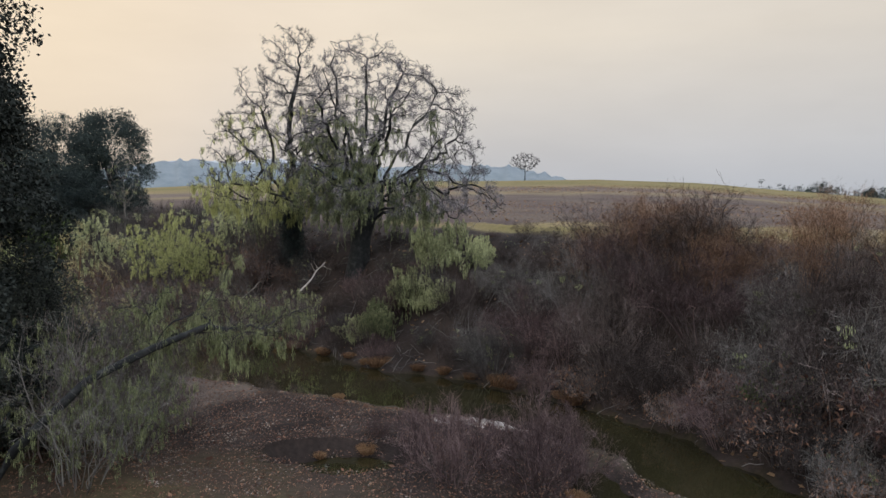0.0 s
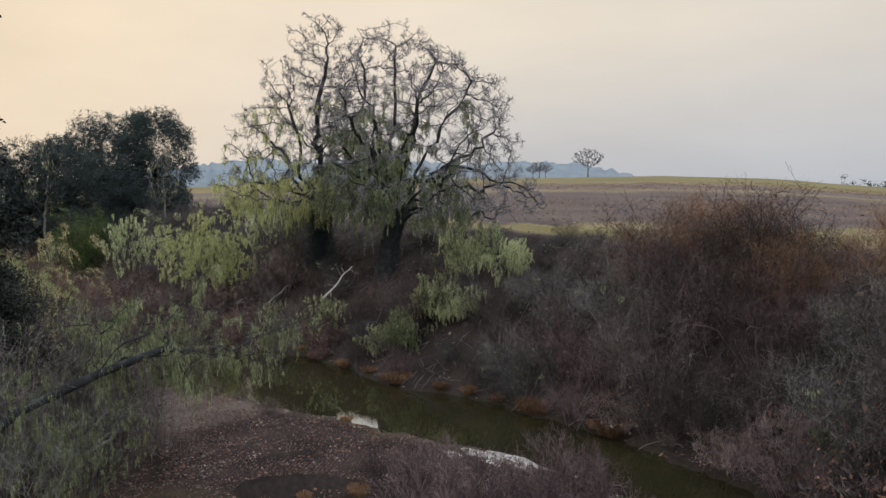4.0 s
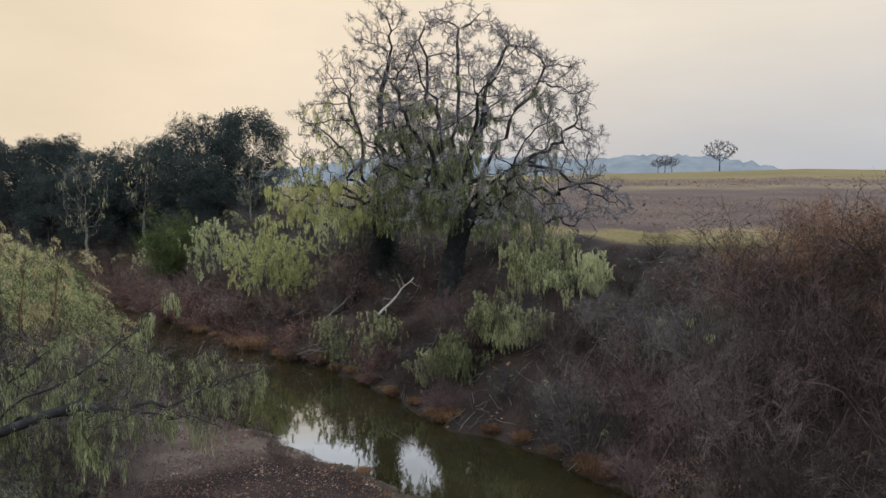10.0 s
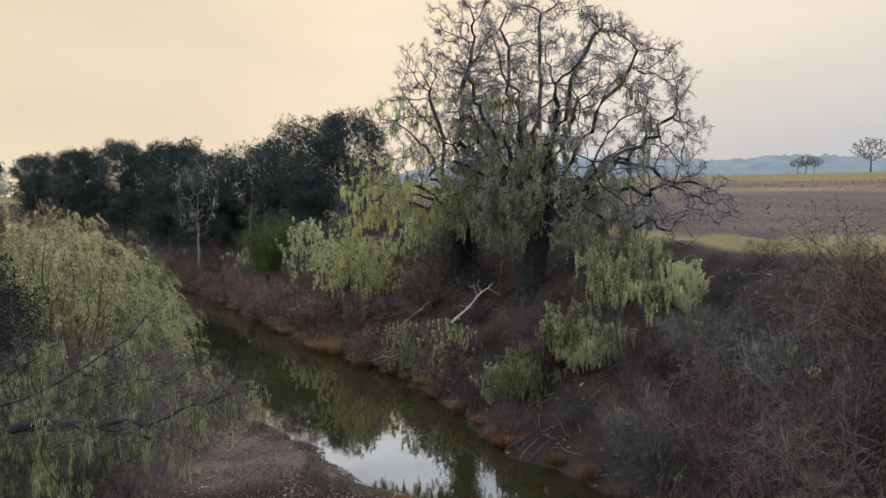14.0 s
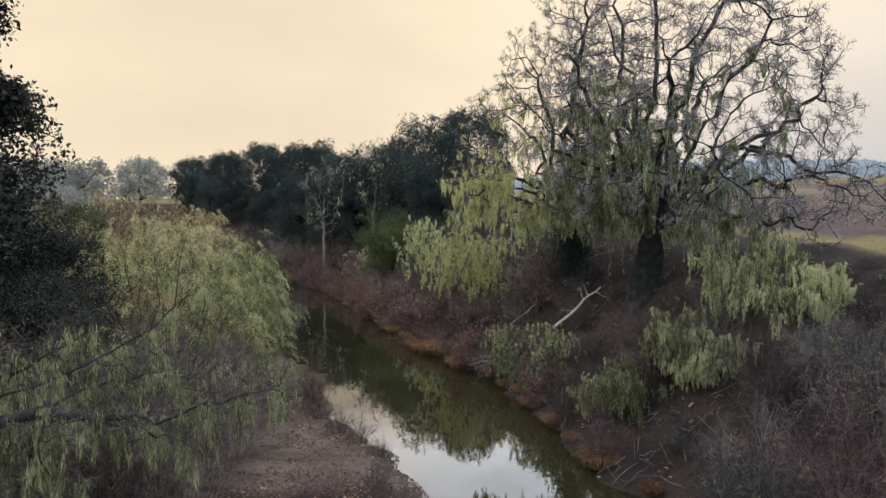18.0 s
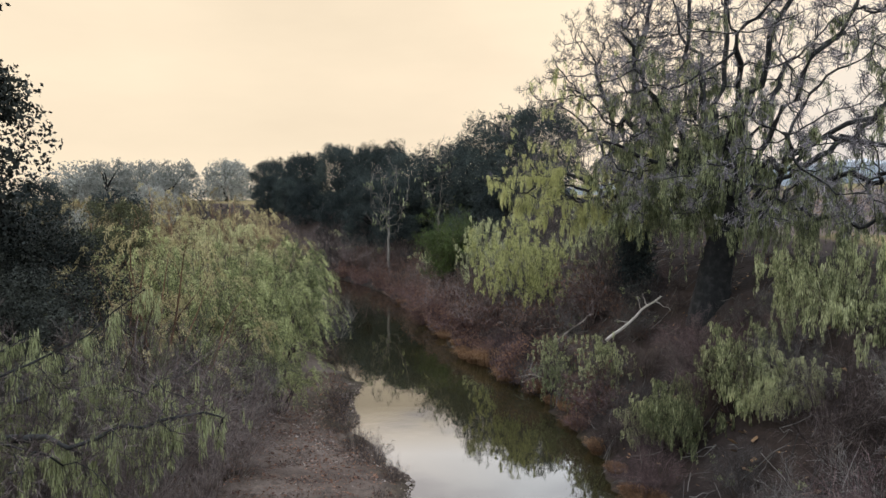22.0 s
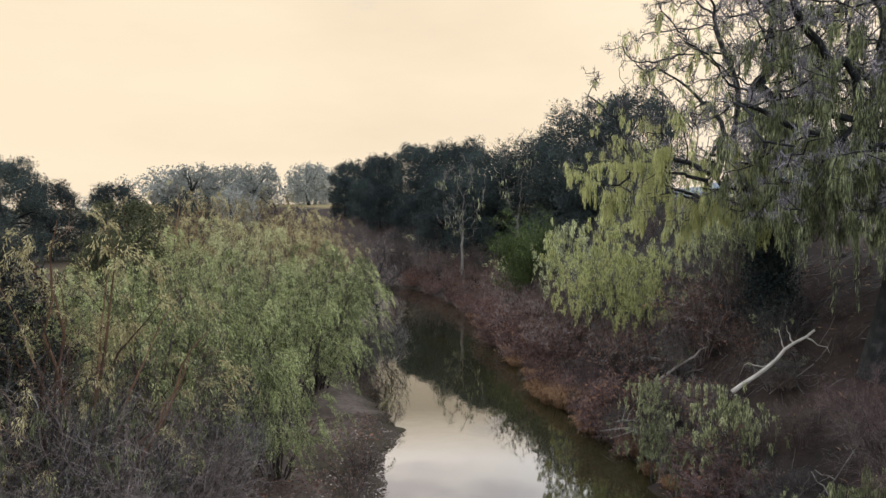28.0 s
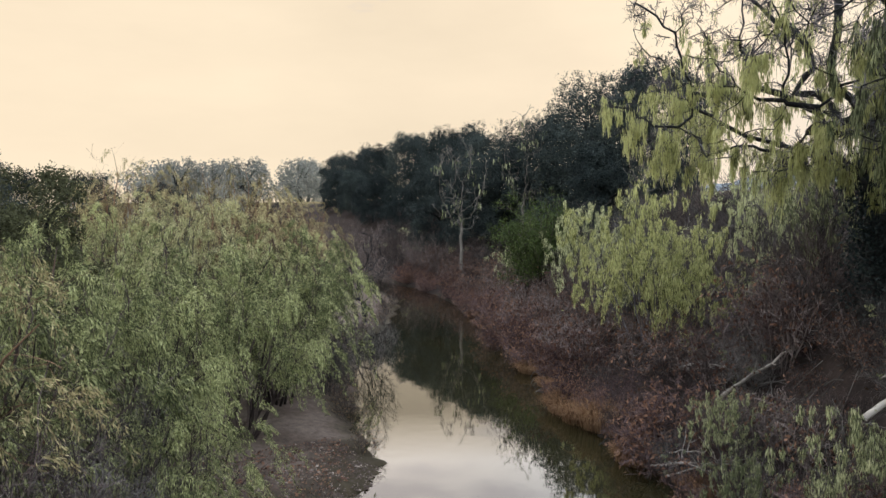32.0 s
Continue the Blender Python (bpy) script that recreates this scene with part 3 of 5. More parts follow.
def crown_tree(tree, rng, seed, goals, step, kill, bark, twig, twig1=0.8, twig2=0.42, per1=4, per2=3, limb_r=0.11, trunk_r=None, tip=0.013, power=2.25, jitter=0.3, thin=0.011, trunk_len=None):
    """Trunk, single limbs, joined branches and twigs of a bare tree; returns polylines of the finer wood."""
    stem = len(seed) if trunk_len is None else trunk_len
    pts, parent = colonize(rng, seed, goals, step, step * 12, kill, jitter)
    chains = limbs_of(pts, parent, tip, power)
    rest = []
    for k, (p, r) in enumerate(chains):
        if k == 0 or r[0] > limb_r:
            r = r.copy()
            if k == 0 and trunk_r:
                cap = np.interp(np.arange(len(r)), [0, 1, stem - 1, stem + 3], [trunk_r * 1.5, trunk_r * 1.1, trunk_r * 0.85, trunk_r * 0.5])
                r[: stem + 3] = cap[: stem + 3]
                r[stem + 3 :] = np.minimum(r[stem + 3 :], trunk_r * 0.5)
            v, f = tubes(p[None], r[None], 12 if k == 0 else 7)
            child("trunk" if k == 0 else "limb", mesh_from(tree.name + "_limb", v, f, bark), tree)
        else:
            rest.append((p, r))
    v, f = joined([tubes(p[None], np.maximum(r, thin * 1.6)[None], 4) for p, r in rest])
    child("branchwork", mesh_from(tree.name + "_branchwork", v, f, bark), tree, kind="stuff")
    wood, wr = even(rest, 5)
    b1, r1 = grow(rng, wood, np.minimum(wr, 0.03), per1, 4, twig1, 0.1, 1.0, 52, 0.3, 0.03, 0.8, 0.6, 0.3)
    b2, r2 = grow(rng, b1, r1, per2, 3, twig2, 0.2, 1.0, 48, 0.3, 0.05, 0.8, 0.7, 0.3)
    v, f = joined([ribbons(b1, np.maximum(r1, thin), rng), ribbons(b2, np.maximum(r2, thin * 0.75), rng)])
    child("twigwork", mesh_from(tree.name + "_twigwork", v, f, twig), tree, "fine bare grey-brown twigs", kind="stuff")
    return wood, b1


def plumes(rng, centres, per, radius, lo, hi, width, flat=0.8):
    """Feathery clumps: strands hang from the rounded top of each clump."""
    k = len(centres)
    n = k * per
    size = np.repeat(radius * rng.uniform(0.6, 1.3, k), per)[:, None]
    out = unit(rng.normal(size=(n, 3)) + np.array([0, 0, 0.5]))
    top = np.repeat(centres, per, 0) + out * size * rng.uniform(0.55, 1.05, (n, 1)) * np.array([1, 1, flat])
    long = rng.uniform(lo, hi, (n, 1)) * 0.5
    way = unit(out * np.array([0.3, 0.3, 0.1]) + np.array([0, 0, -0.75]) + rng.normal(size=(n, 3)) * 0.42)
    side = unit(np.cross(way, rng.normal(size=(n, 3))))
    wide = width * rng.uniform(0.5, 1.5, (n, 1))
    v = np.stack([top, top + way * long * 0.9 + side * wide, top + way * long * 2, top + way * long * 0.9 - side * wide], 1)
    return v.reshape(-1, 3), np.arange(n * 4).reshape(-1, 4)


def tassels(rng, hooks, per, radius, lo, hi, width):
    """Lichen tassels: cones of short strands that hang from hooks on the wood and taper downwards."""
    k = len(hooks)
    n = k * per
    long = np.repeat(rng.uniform(lo, hi, k) * rng.uniform(0.6, 1.0, k), per)[:, None]
    size = np.repeat(radius * rng.uniform(0.6, 1.4, k), per)[:, None]
    s = rng.random((n, 1)) ** 1.3
    turn = rng.uniform(0, 2 * np.pi, n)
    ring = np.stack([np.cos(turn), np.sin(turn), np.zeros(n)], -1) * np.sqrt(rng.random((n, 1)))
    sway = np.repeat(rng.normal(size=(k, 3)) * np.array([0.12, 0.12, 0]), per, 0)
    top = np.repeat(hooks, per, 0) + ring * size * (1.0 - 0.8 * s) + sway * s * long + np.array([0, 0, -1.0]) * s * long
    way = unit(ring * 0.12 + np.array([0, 0, -1.0]) + rng.normal(size=(n, 3)) * 0.12)
    side = unit(np.cross(way, rng.normal(size=(n, 3))))
    step = np.minimum(rng.uniform(0.07, 0.17, (n, 1)), long * 0.3)
    wide = width * rng.uniform(0.5, 1.5, (n, 1))
    v = np.stack([top, top + way * step + side * wide, top + way * step * 2, top + way * step - side * wide], 1)
    return v.reshape(-1, 3), np.arange(n * 4).reshape(-1, 4)


def hooks_on(rng, wood, count):
    p = wood.reshape(-1, 3)
    return p[rng.permutation(len(p))[:count]]


def curtains(rng, par, spots, per, lo, hi, width, spread=0.28):
    """Lichen in tufts: several strands hang together from each of the spots on the wood."""
    k, n, _ = par.shape
    row, at = rng.integers(0, k, spots), rng.integers(0, n, spots)
    c = par[row, at]
    size = rng.uniform(lo, hi, spots) * rng.uniform(0.4, 1, spots)
    top = np.repeat(c, per, 0) + rng.normal(size=(spots * per, 3)) * spread * np.array([1, 1, 0.35])
    long = np.repeat(size, per) * rng.uniform(0.5, 1.1, spots * per)
    m = 3
    drop = np.linspace(0, 1, m)
    drift = rng.normal(size=(spots * per, 1, 3)) * 0.10 * np.array([1, 1, 0])
    wig = rng.normal(size=(spots * per, m, 3)) * 0.04
    polys = top[:, None] + drop[None, :, None] * (np.array([0, 0, -1.0]) + drift) * long[:, None, None] + wig * drop[None, :, None]
    widths = width * rng.uniform(0.5, 1.4, (spots * per, 1)) * np.interp(drop, [0, 0.4, 0.8, 1], [0.55, 1.0, 0.6, 0.12])[None]
    return ribbons(polys, widths, rng)


def big_oak():
    rng = np.random.default_rng(21)
    oak = empty("valley_oak", -6.8, 58.0)
    o = np.array(oak.matrix_basis.translation)
    fork = 10.6 - o[2]
    seed = [(-0.75, 0, -1.3), (-0.6, 0.1, fork * 0.2), (-0.4, 0.1, fork * 0.5), (0.0, 0, fork * 0.75), (0.45, 0, fork)]
    goals = np.concatenate([dome(rng, 2400, (-5.2, 58, 14.2), (8.4, 8.8, 11.2), 9.8, 0.3, 0.55), dome(rng, 520, (-10.2, 58.5, 14.0), (4.6, 5.5, 6.5), 10.5, 0.2, 0.4), dome(rng, 150, (0.4, 57.0, 11.2), (4.8, 6.0, 2.6), 9.0, 0.2)]) - o
    world = goals + o
    goals = goals[world[:, 2] < 25.6 - 0.75 * np.maximum(world[:, 0] + 6.8, 0)]
    tips = [(-3.6, 0.5, 15.8, -0.6), (0.3, -1.5, 16.2, -0.4), (3.0, 1.5, 15.6, -0.5), (5.6, -1.0, 13.4, -0.4), (7.4, 1.5, 10.0, 0.3), (7.6, -2.0, 6.2, 0.9), (-3.2, -4.6, 12.6, -0.3), (2.6, -5.4, 11.6, 0.0), (4.6, -5.6, 7.4, 0.8), (0.6, 5.4, 12.2, 0.0), (-4.2, 4.0, 11.8, 0.0), (5.0, 5.2, 9.0, 0.4), (-3.4, -5.6, 7.6, 0.6), (-5.0, -1.0, 10.5, 0.2), (8.6, -0.4, 6.4, 1.1), (7.4, 1.2, 3.6, 1.7), (-3.0, 0.5, 18.0, -0.4)]
    seed = with_limbs(rng, seed, tips, 18, 0.26)
    wood, twigs = crown_tree(oak, rng, seed, goals, 0.40, 0.60, BARK, TWIG, 0.46, 0.27, 11, 7, 0.11, 0.74, 0.0155, 1.82, 0.32, 0.0062, 5)
    height = wood[:, 2, 2] + o[2]
    centre = np.hypot(wood[:, 2, 0] - 0.5, wood[:, 2, 1])
    low = wood[(height < rng.uniform(8, 15, len(wood))) & (wood[:, 2, 0] < rng.uniform(-1, 5, len(wood)))]
    inner = wood[(centre < 6.0) & (height < rng.uniform(13, 20, len(wood)))]
    near = wood[(centre < 4.5) & (height < 15)]
    v, f = joined([tassels(rng, hooks_on(rng, near, 330), 120, 0.2, 1.0, 3.2, 0.014), tassels(rng, hooks_on(rng, inner, 1150), 64, 0.15, 0.3, 1.25, 0.014), tassels(rng, hooks_on(rng, low, 620), 60, 0.13, 0.3, 1.2, 0.014), curtains(rng, inner, 1000, 7, 0.2, 0.7, 0.012, 0.2), curtains(rng, wood[height < 19], 1100, 4, 0.1, 0.3, 0.01, 0.1)])
    child("lichen", mesh_from("oak_lichen", v, f, OAK_LICHEN), oak, "pale green hanging lace lichen", "stuff")
    return tagged(oak, "huge bare valley oak draped with green lichen on the bank", "tree")


def draped_oak():
    """The neighbour whose low crown hangs full of yellow-green lichen over an ivy-dark trunk."""
    rng = np.random.default_rng(31)
    oak = empty("draped_oak", -13.8, 62.0)
    o = np.array(oak.matrix_basis.translation)
    fork = 11.0 - o[2]
    seed = [(0, 0, -1.2), (-0.1, 0, fork * 0.3), (0.1, -0.1, fork * 0.65), (-0.2, -0.1, fork)]
    goals = np.concatenate([dome(rng, 800, (-14.2, 60.5, 14.0), (7.4, 7.0, 10.2), 12.0, 0.3, 0.5), dome(rng, 380, (-13.6, 61, 21.5), (3.0, 3.4, 5.2), 18, 0.2), dome(rng, 320, (-15.6, 59.5, 12.2), (6.2, 6.4, 3.0), 9.6, 0.2)]) - o
    tips = [(0.6, -0.5, 15.6, -0.4), (-2.4, -1.0, 13.6, -0.3), (-4.6, 0.5, 10.8, 0.2), (-5.4, -2.4, 7.0, 0.9), (-4.0, -5.4, 6.0, 0.9), (-1.0, -6.2, 6.4, 0.8), (1.6, -4.6, 9.6, 0.3), (-1.0, 4.4, 11.0, 0.2), (2.4, 1.0, 11.4, 0.0), (-7.2, -1.0, 5.4, 1.0)]
    seed_limbs = with_limbs(rng, seed, tips, 16, 0.26)
    wood, twigs = crown_tree(oak, rng, seed_limbs, goals, 0.40, 0.60, BARK, TWIG, 0.46, 0.27, 10, 7, 0.11, 0.54, 0.0155, 1.82, 0.32, 0.0062, 4)
    low = wood[(wood[:, 2, 2] + o[2] < 13.0)]
    mid = wood[(wood[:, 2, 2] + o[2] < 19)]
    v, f = joined([tassels(rng, hooks_on(rng, low, 760), 60, 0.17, 0.35, 1.4, 0.014), tassels(rng, hooks_on(rng, mid, 300), 48, 0.14, 0.3, 1.0, 0.014), curtains(rng, low, 300, 8, 0.2, 0.9, 0.013, 0.2), curtains(rng, mid, 400, 6, 0.2, 0.6, 0.012, 0.15)])
    child("lichen", mesh_from("draped_lichen", v, f, LICHEN_YELLOW), oak, "long yellow-green lichen curtains", "stuff")
    c = np.stack([np.zeros(900), np.zeros(900), rng.uniform(0, fork * 0.9, 900)], -1) + rng.normal(size=(900, 3)) * np.array([0.42, 0.4, 0.3])
    v, f = leaves(rng, c, 18000, 0.22, 0.07)
    child("ivy", mesh_from("draped_ivy", v, f, LIVE_OAK), oak, "dark ivy wrapped round the trunk", "stuff")
    return tagged(oak, "bare oak with ivy-dark trunk and curtains of yellow-green lichen", "tree")


def live_oak_model(seed, height, spread, low=0.04, count=76000, leaf=0.085, mat=None, label="", name="live_oak", group="evergreen oaks by the creek", lobes=120):
    """An evergreen oak: trunk, limbs and a crown of dense uneven leaf clumps."""
    rng = np.random.default_rng(seed)
    oak = new(name)
    trunk = gnarled(rng, (0, 0, -0.3), (rng.normal() * 0.5, rng.normal() * 0.5, height * 0.35), 6, 0.1)
    v, f = tubes(trunk[None], np.linspace(0.5, 0.36, 6)[None], 8)
    child("trunk", mesh_from("live_trunk", v, f, BARK), oak)
    # lobes of the crown, wide in the middle, uneven on top
    a = rng.uniform(0, 2 * np.pi, lobes)
    h = rng.uniform(low, 0.93, lobes)
    wide = spread * 0.86 * np.sqrt(np.clip(1 - ((h - 0.38) / 0.62) ** 2, 0.05, 1)) * np.sqrt(rng.uniform(0.15, 1, lobes))
    pick = np.stack([np.cos(a) * wide, np.sin(a) * wide, h * height], -1)
    for t in pick[:7]:
        v, f = tubes(gnarled(rng, trunk[-1], t, 8, 0.15, 0.6)[None], np.linspace(0.24, 0.05, 8)[None], 6)
        child("limb", mesh_from("live_limb", v, f, BARK), oak)
    size = rng.uniform(0.15, 0.3, lobes) * spread
    n = count // 9
    which = rng.integers(0, lobes, n)
    out = unit(rng.normal(size=(n, 3)) + np.array([0, 0, 0.3]))
    clumps = pick[which] + out * size[which, None] * rng.uniform(0.4, 1.06, (n, 1)) * np.array([1, 1, 0.85])
    v, f = leaves(rng, clumps, count, 0.15, leaf, 0.1, 0.6)
    child("crown", mesh_from("live_crown", v, f, mat or LIVE_OAK), oak, "dense leaves in rounded uneven clumps", "stuff")
    return tagged(oak, label or "dark evergreen oak with a dense rounded crown", "tree", group)


def bare_tree_model(name, seed, height, spread, bark, twig, label, lichen=0, fork=0.35, mat=None, goals=380, kill=0.9, lean=0.0, girth=0.018, tip=0.013, thin=0.018):
    rng = np.random.default_rng(seed)
    tree = new(name)
    root = list(gnarled(rng, (0, 0, -0.2), (lean, 0, height * fork), 5, 0.14))
    aim = dome(rng, goals, (lean, 0, height * 0.66), (spread, spread, height * 0.36), height * 0.3, 0.35)
    wood, twigs = crown_tree(tree, rng, root, aim, 0.5, kill, bark, twig, 0.8, 0.4, 4, 2, 0.07, height * girth, tip, thin=thin)
    if lichen:
        v, f = curtains(rng, wood, lichen, 5, 0.3, 1.2, 0.05)
        child("lichen", mesh_from(name + "_lichen", v, f, mat or LICHEN), tree, "hanging pale lichen", "stuff")
    return tagged(tree, label, "tree")


def shrub_model(name, seed, height, spread, stem, label, leaf=None, leaf_count=0, stems=26, twigs=6, fine=5, lift=0.05, leaf_size=0.09, droop=0.3, hang=0, width=0.035, category="shrub", group="", long=1.0, single=5, leaf_name="foliage", lying=0.0, thin=0.0065, tuft=90, clump=0.5, drape=False, fine_points=3, splay=42):
    """A many-stemmed bush: stems fanning from the ground, twigs, and leaves or hanging lichen where it has them."""
    rng = np.random.default_rng(seed)
    bush = new(name)
    a = rng.uniform(0, 2 * np.pi, stems)
    out = np.sqrt(rng.random(stems))
    tips = np.stack([np.cos(a) * out * spread, np.sin(a) * out * spread, height * rng.uniform(0.55, 1.0, stems) * np.sqrt(1.12 - out ** 2 * 0.8)], -1)
    feet = np.stack([np.cos(a) * out * spread * 0.25, np.sin(a) * out * spread * 0.25, np.full(stems, -0.2)], -1)
    main = np.array([gnarled(rng, p, q, 7, height * 0.022, height * (0.05 + lying)) for p, q in zip(feet, tips)])
    rad = np.array([np.linspace(0.010 + height * 0.0028, 0.006, 7)] * stems)
    for k in range(single):
        v, f = tubes(main[k : k + 1], rad[k : k + 1] * 1.3, 5)
        child("stem", mesh_from(name + "_stem", v, f, stem), bush)
    b1, r1 = grow(rng, main, rad, twigs, 4, height * 0.36, 0.2, 1.0, splay, 0.2, lift)
    b2, r2 = grow(rng, b1, r1, fine, fine_points, height * 0.18, 0.1, 1.0, splay, 0.25, lift)
    v, f = joined([tubes(main[single:], rad[single:], 3), ribbons(b1, np.maximum(r1, thin * 1.3), rng), ribbons(b2, np.maximum(r2, thin), rng)])
    child("brushwood", mesh_from(name + "_brushwood", v, f, stem), bush, kind="stuff")
    bits = []
    if leaf_count:
        bits.append(leaves(rng, b2.reshape(-1, 3), leaf_count, 0.1, leaf_size, droop))
    if hang:
        spots = b2[rng.permutation(len(b2))[: hang // tuft], -1]
        bits.append(tassels(rng, spots, tuft, clump * 0.45, 0.25 * long, 1.1 * long, width) if drape else plumes(rng, spots, tuft, clump, 0.08 * long, 0.3 * long, width))
    if bits:
        v, f = joined(bits)
        child(leaf_name, mesh_from(name + "_" + leaf_name, v, f, leaf), bush, kind="stuff")
    return tagged(bush, label, category, group)


def willow_model(name, seed, height, spread, stem, leaf, label, group, sprays=170, per=120, size=0.075, stems=18, lowest=0.3, length=1.5):
    """A willow: stems fanning from the ground, bare twigs, and separate arching sprays of narrow leaves that droop at their ends."""
    rng = np.random.default_rng(seed)
    tree = new(name)
    a = np.arange(stems) * 2.4 + rng.uniform(-0.5, 0.5, stems)
    out = np.sqrt((np.arange(stems) + 0.5) / stems)
    tips = np.stack([np.cos(a) * out * spread, np.sin(a) * out * spread, height * rng.uniform(0.78, 1.0, stems) * np.sqrt(1.05 - out ** 2 * 0.72)], -1)
    feet = np.stack([np.cos(a) * out * spread * 0.18, np.sin(a) * out * spread * 0.18, np.full(stems, -0.2)], -1)
    main = np.array([gnarled(rng, p, q, 8, height * 0.02, height * 0.07) for p, q in zip(feet, tips)])
    rad = np.array([np.linspace(0.03 + height * 0.006, 0.012, 8)] * stems)
    for k in range(5):
        v, f = tubes(main[k : k + 1], rad[k : k + 1], 6)
        child("stem", mesh_from(name + "_stem", v, f, stem), tree)
    b1, r1 = grow(rng, main, rad, 9, 5, height * 0.24, 0.3, 1.0, 50, 0.16, 0.05)
    b2, r2 = grow(rng, b1, r1, 4, 4, height * 0.12, 0.3, 1.0, 45, 0.2, 0.02)
    v, f = joined([tubes(main[5:], rad[5:], 4), ribbons(b1, np.maximum(r1 * 0.6, 0.008), rng), ribbons(b2, np.maximum(r2 * 0.5, 0.006), rng)])
    child("brushwood", mesh_from(name + "_brushwood", v, f, stem), tree, kind="stuff")
    # sprays spring from the outer twigs, rise a little and arch over
    foot = np.concatenate([b1[:, -1], b1[:, -2], b2[:, -1]])
    shell = np.hypot(foot[:, 0], foot[:, 1]) / spread * 0.75 + foot[:, 2] / height
    foot = foot[(shell > np.quantile(shell, 0.05)) & (foot[:, 2] > lowest * height * 0.3)]
    foot = foot[rng.permutation(len(foot))[:sprays]]
    k, m = len(foot), 6
    away = unit(np.c_[foot[:, :2] + rng.normal(size=(k, 2)) * spread * 0.35, np.full(k, 0.4 * spread)])
    run = length * rng.uniform(0.55, 1.25, (k, 1))
    u = np.linspace(0, 1, m)
    spine = foot[:, None] + away[:, None] * (run * u)[..., None] * np.array([0.8, 0.8, 0.9]) - np.array([0, 0, 1.0]) * (run * u ** 2.2 * rng.uniform(0.6, 1.5, (k, 1)))[..., None]
    girth = np.interp(u, [0, 0.3, 0.7, 1], [0.5, 1.0, 0.75, 0.2])[None] * run * 0.17
    n = k * per
    row = np.repeat(np.arange(k), per)
    w = rng.random(n) ** 0.85 * (m - 1)
    i = np.minimum(w.astype(int), m - 2)
    c = (w - i)[:, None]
    mid = spine[row, i] * (1 - c) + spine[row, i + 1] * c
    wide = (girth[row, i] * (1 - c[:, 0]) + girth[row, i + 1] * c[:, 0])[:, None]
    off = unit(rng.normal(size=(n, 3)))
    mid = mid + off * wide * np.sqrt(rng.random((n, 1)))
    way = unit(unit(spine[row, i + 1] - spine[row, i]) * 0.8 + off * 0.45 + np.array([0, 0, -0.55]) + rng.normal(size=(n, 3)) * 0.3)
    side = unit(np.cross(way, rng.normal(size=(n, 3))))
    long = size * rng.uniform(0.6, 1.4, (n, 1))
    v = np.stack([mid, mid + way * long - side * long * 0.2, mid + way * long * 2, mid + way * long + side * long * 0.2], 1)
    child("foliage", mesh_from(name + "_foliage", v.reshape(-1, 3), np.arange(n * 4).reshape(-1, 4), leaf), tree, "narrow drooping leaves in feathery sprays", "stuff")
    return tagged(tree, label, "willow", group)


def place(model, spots, scale=(0.85, 1.15), seed=1, sink=0.1):
    """The model itself goes to the first spot, copies to the others. spots: (x, y) or (x, y, size)."""
    rng = np.random.default_rng(seed)
    first = None
    for spot in spots:
        x, y = spot[:2]
        s = (spot[2] if len(spot) > 2 else 1.0) * rng.uniform(*scale)
        m = pose(x, y, ground_z(x, y) - sink, 0, 0, rng.uniform(0, 360)) @ Matrix.Diagonal((s, s, s * rng.uniform(0.92, 1.08), 1))
        if first is None:
            first = m
        else:
            copy_thing(model, m)
    model.matrix_basis = first


def scattered(seed, count, box, test, gap, limit):
    """Spots inside a box that pass the test on (x, y, right, left, dr, dl) and keep their distance."""
    rng = np.random.default_rng(seed)
    p = np.stack([rng.uniform(box[0], box[1], count), rng.uniform(box[2], box[3], count)], -1)
    z, right, left, dr, dl, r = land(p)
    got = []
    for i in range(count):
        if len(got) < limit and test(p[i, 0], p[i, 1], right[i], left[i], dr[i], dl[i]):
            if all((p[i, 0] - q[0]) ** 2 + (p[i, 1] - q[1]) ** 2 > gap * gap for q in got):
                got.append((float(p[i, 0]), float(p[i, 1])))
    return got


big_oak()
draped_oak()

# evergreen oaks behind the creek's bend and on the near side
place(live_oak_model(41, 16.0, 7.5), [(-50.5, 92, 0.97), (-62, 95, 0.86), (-86, 103, 0.84), (-113, 68, 0.8), (-68, 91, 0.72), (-117, 108, 0.72), (-57, 94, 0.88), (-134, 112, 0.72), (-98, 106, 0.76), (-104, 99, 0.5), (-92, 97, 0.5)], (0.97, 1.03), 3)
place(live_oak_model(42, 15.0, 7.0), [(-45.5, 94, 0.88), (-72, 97, 0.88), (-109, 110, 0.8), (-127, 60, 0.9), (-120, 44, 1.0), (-77, 93, 0.75), (-64, 92, 0.7), (-126, 113, 0.78), (-141, 113, 0.7), (-90, 104, 0.86), (-114, 101, 0.5), (-124, 103, 0.5), (-47, 88, 0.6), (-125, 50, 0.85)], (0.97, 1.03), 4)
place(live_oak_model(43, 13.0, 6.3, 0.06, 130000, 0.07, SHADED_OAK, lobes=170), [(-23.6, 28.4, 0.86), (-18.9, 30.2, 0.62), (-28, 24, 1.0), (-23.8, 31.9, 0.76)], (1, 1), 5)
place(live_oak_model(45, 20.0, 5.8, 0.08, 210000, 0.08, SHADED_OAK, "tall near-black evergreen oak beside the gravel bar", lobes=190), [(-20.4, 26.5)], (1, 1), 31)
place(live_oak_model(46, 11.8, 4.6, 0.05, 50000, 0.075, OLIVE_OAK, "dark olive evergreen oak behind the willows", lobes=90), [(-41, 42, 0.8)], (1, 1), 35)
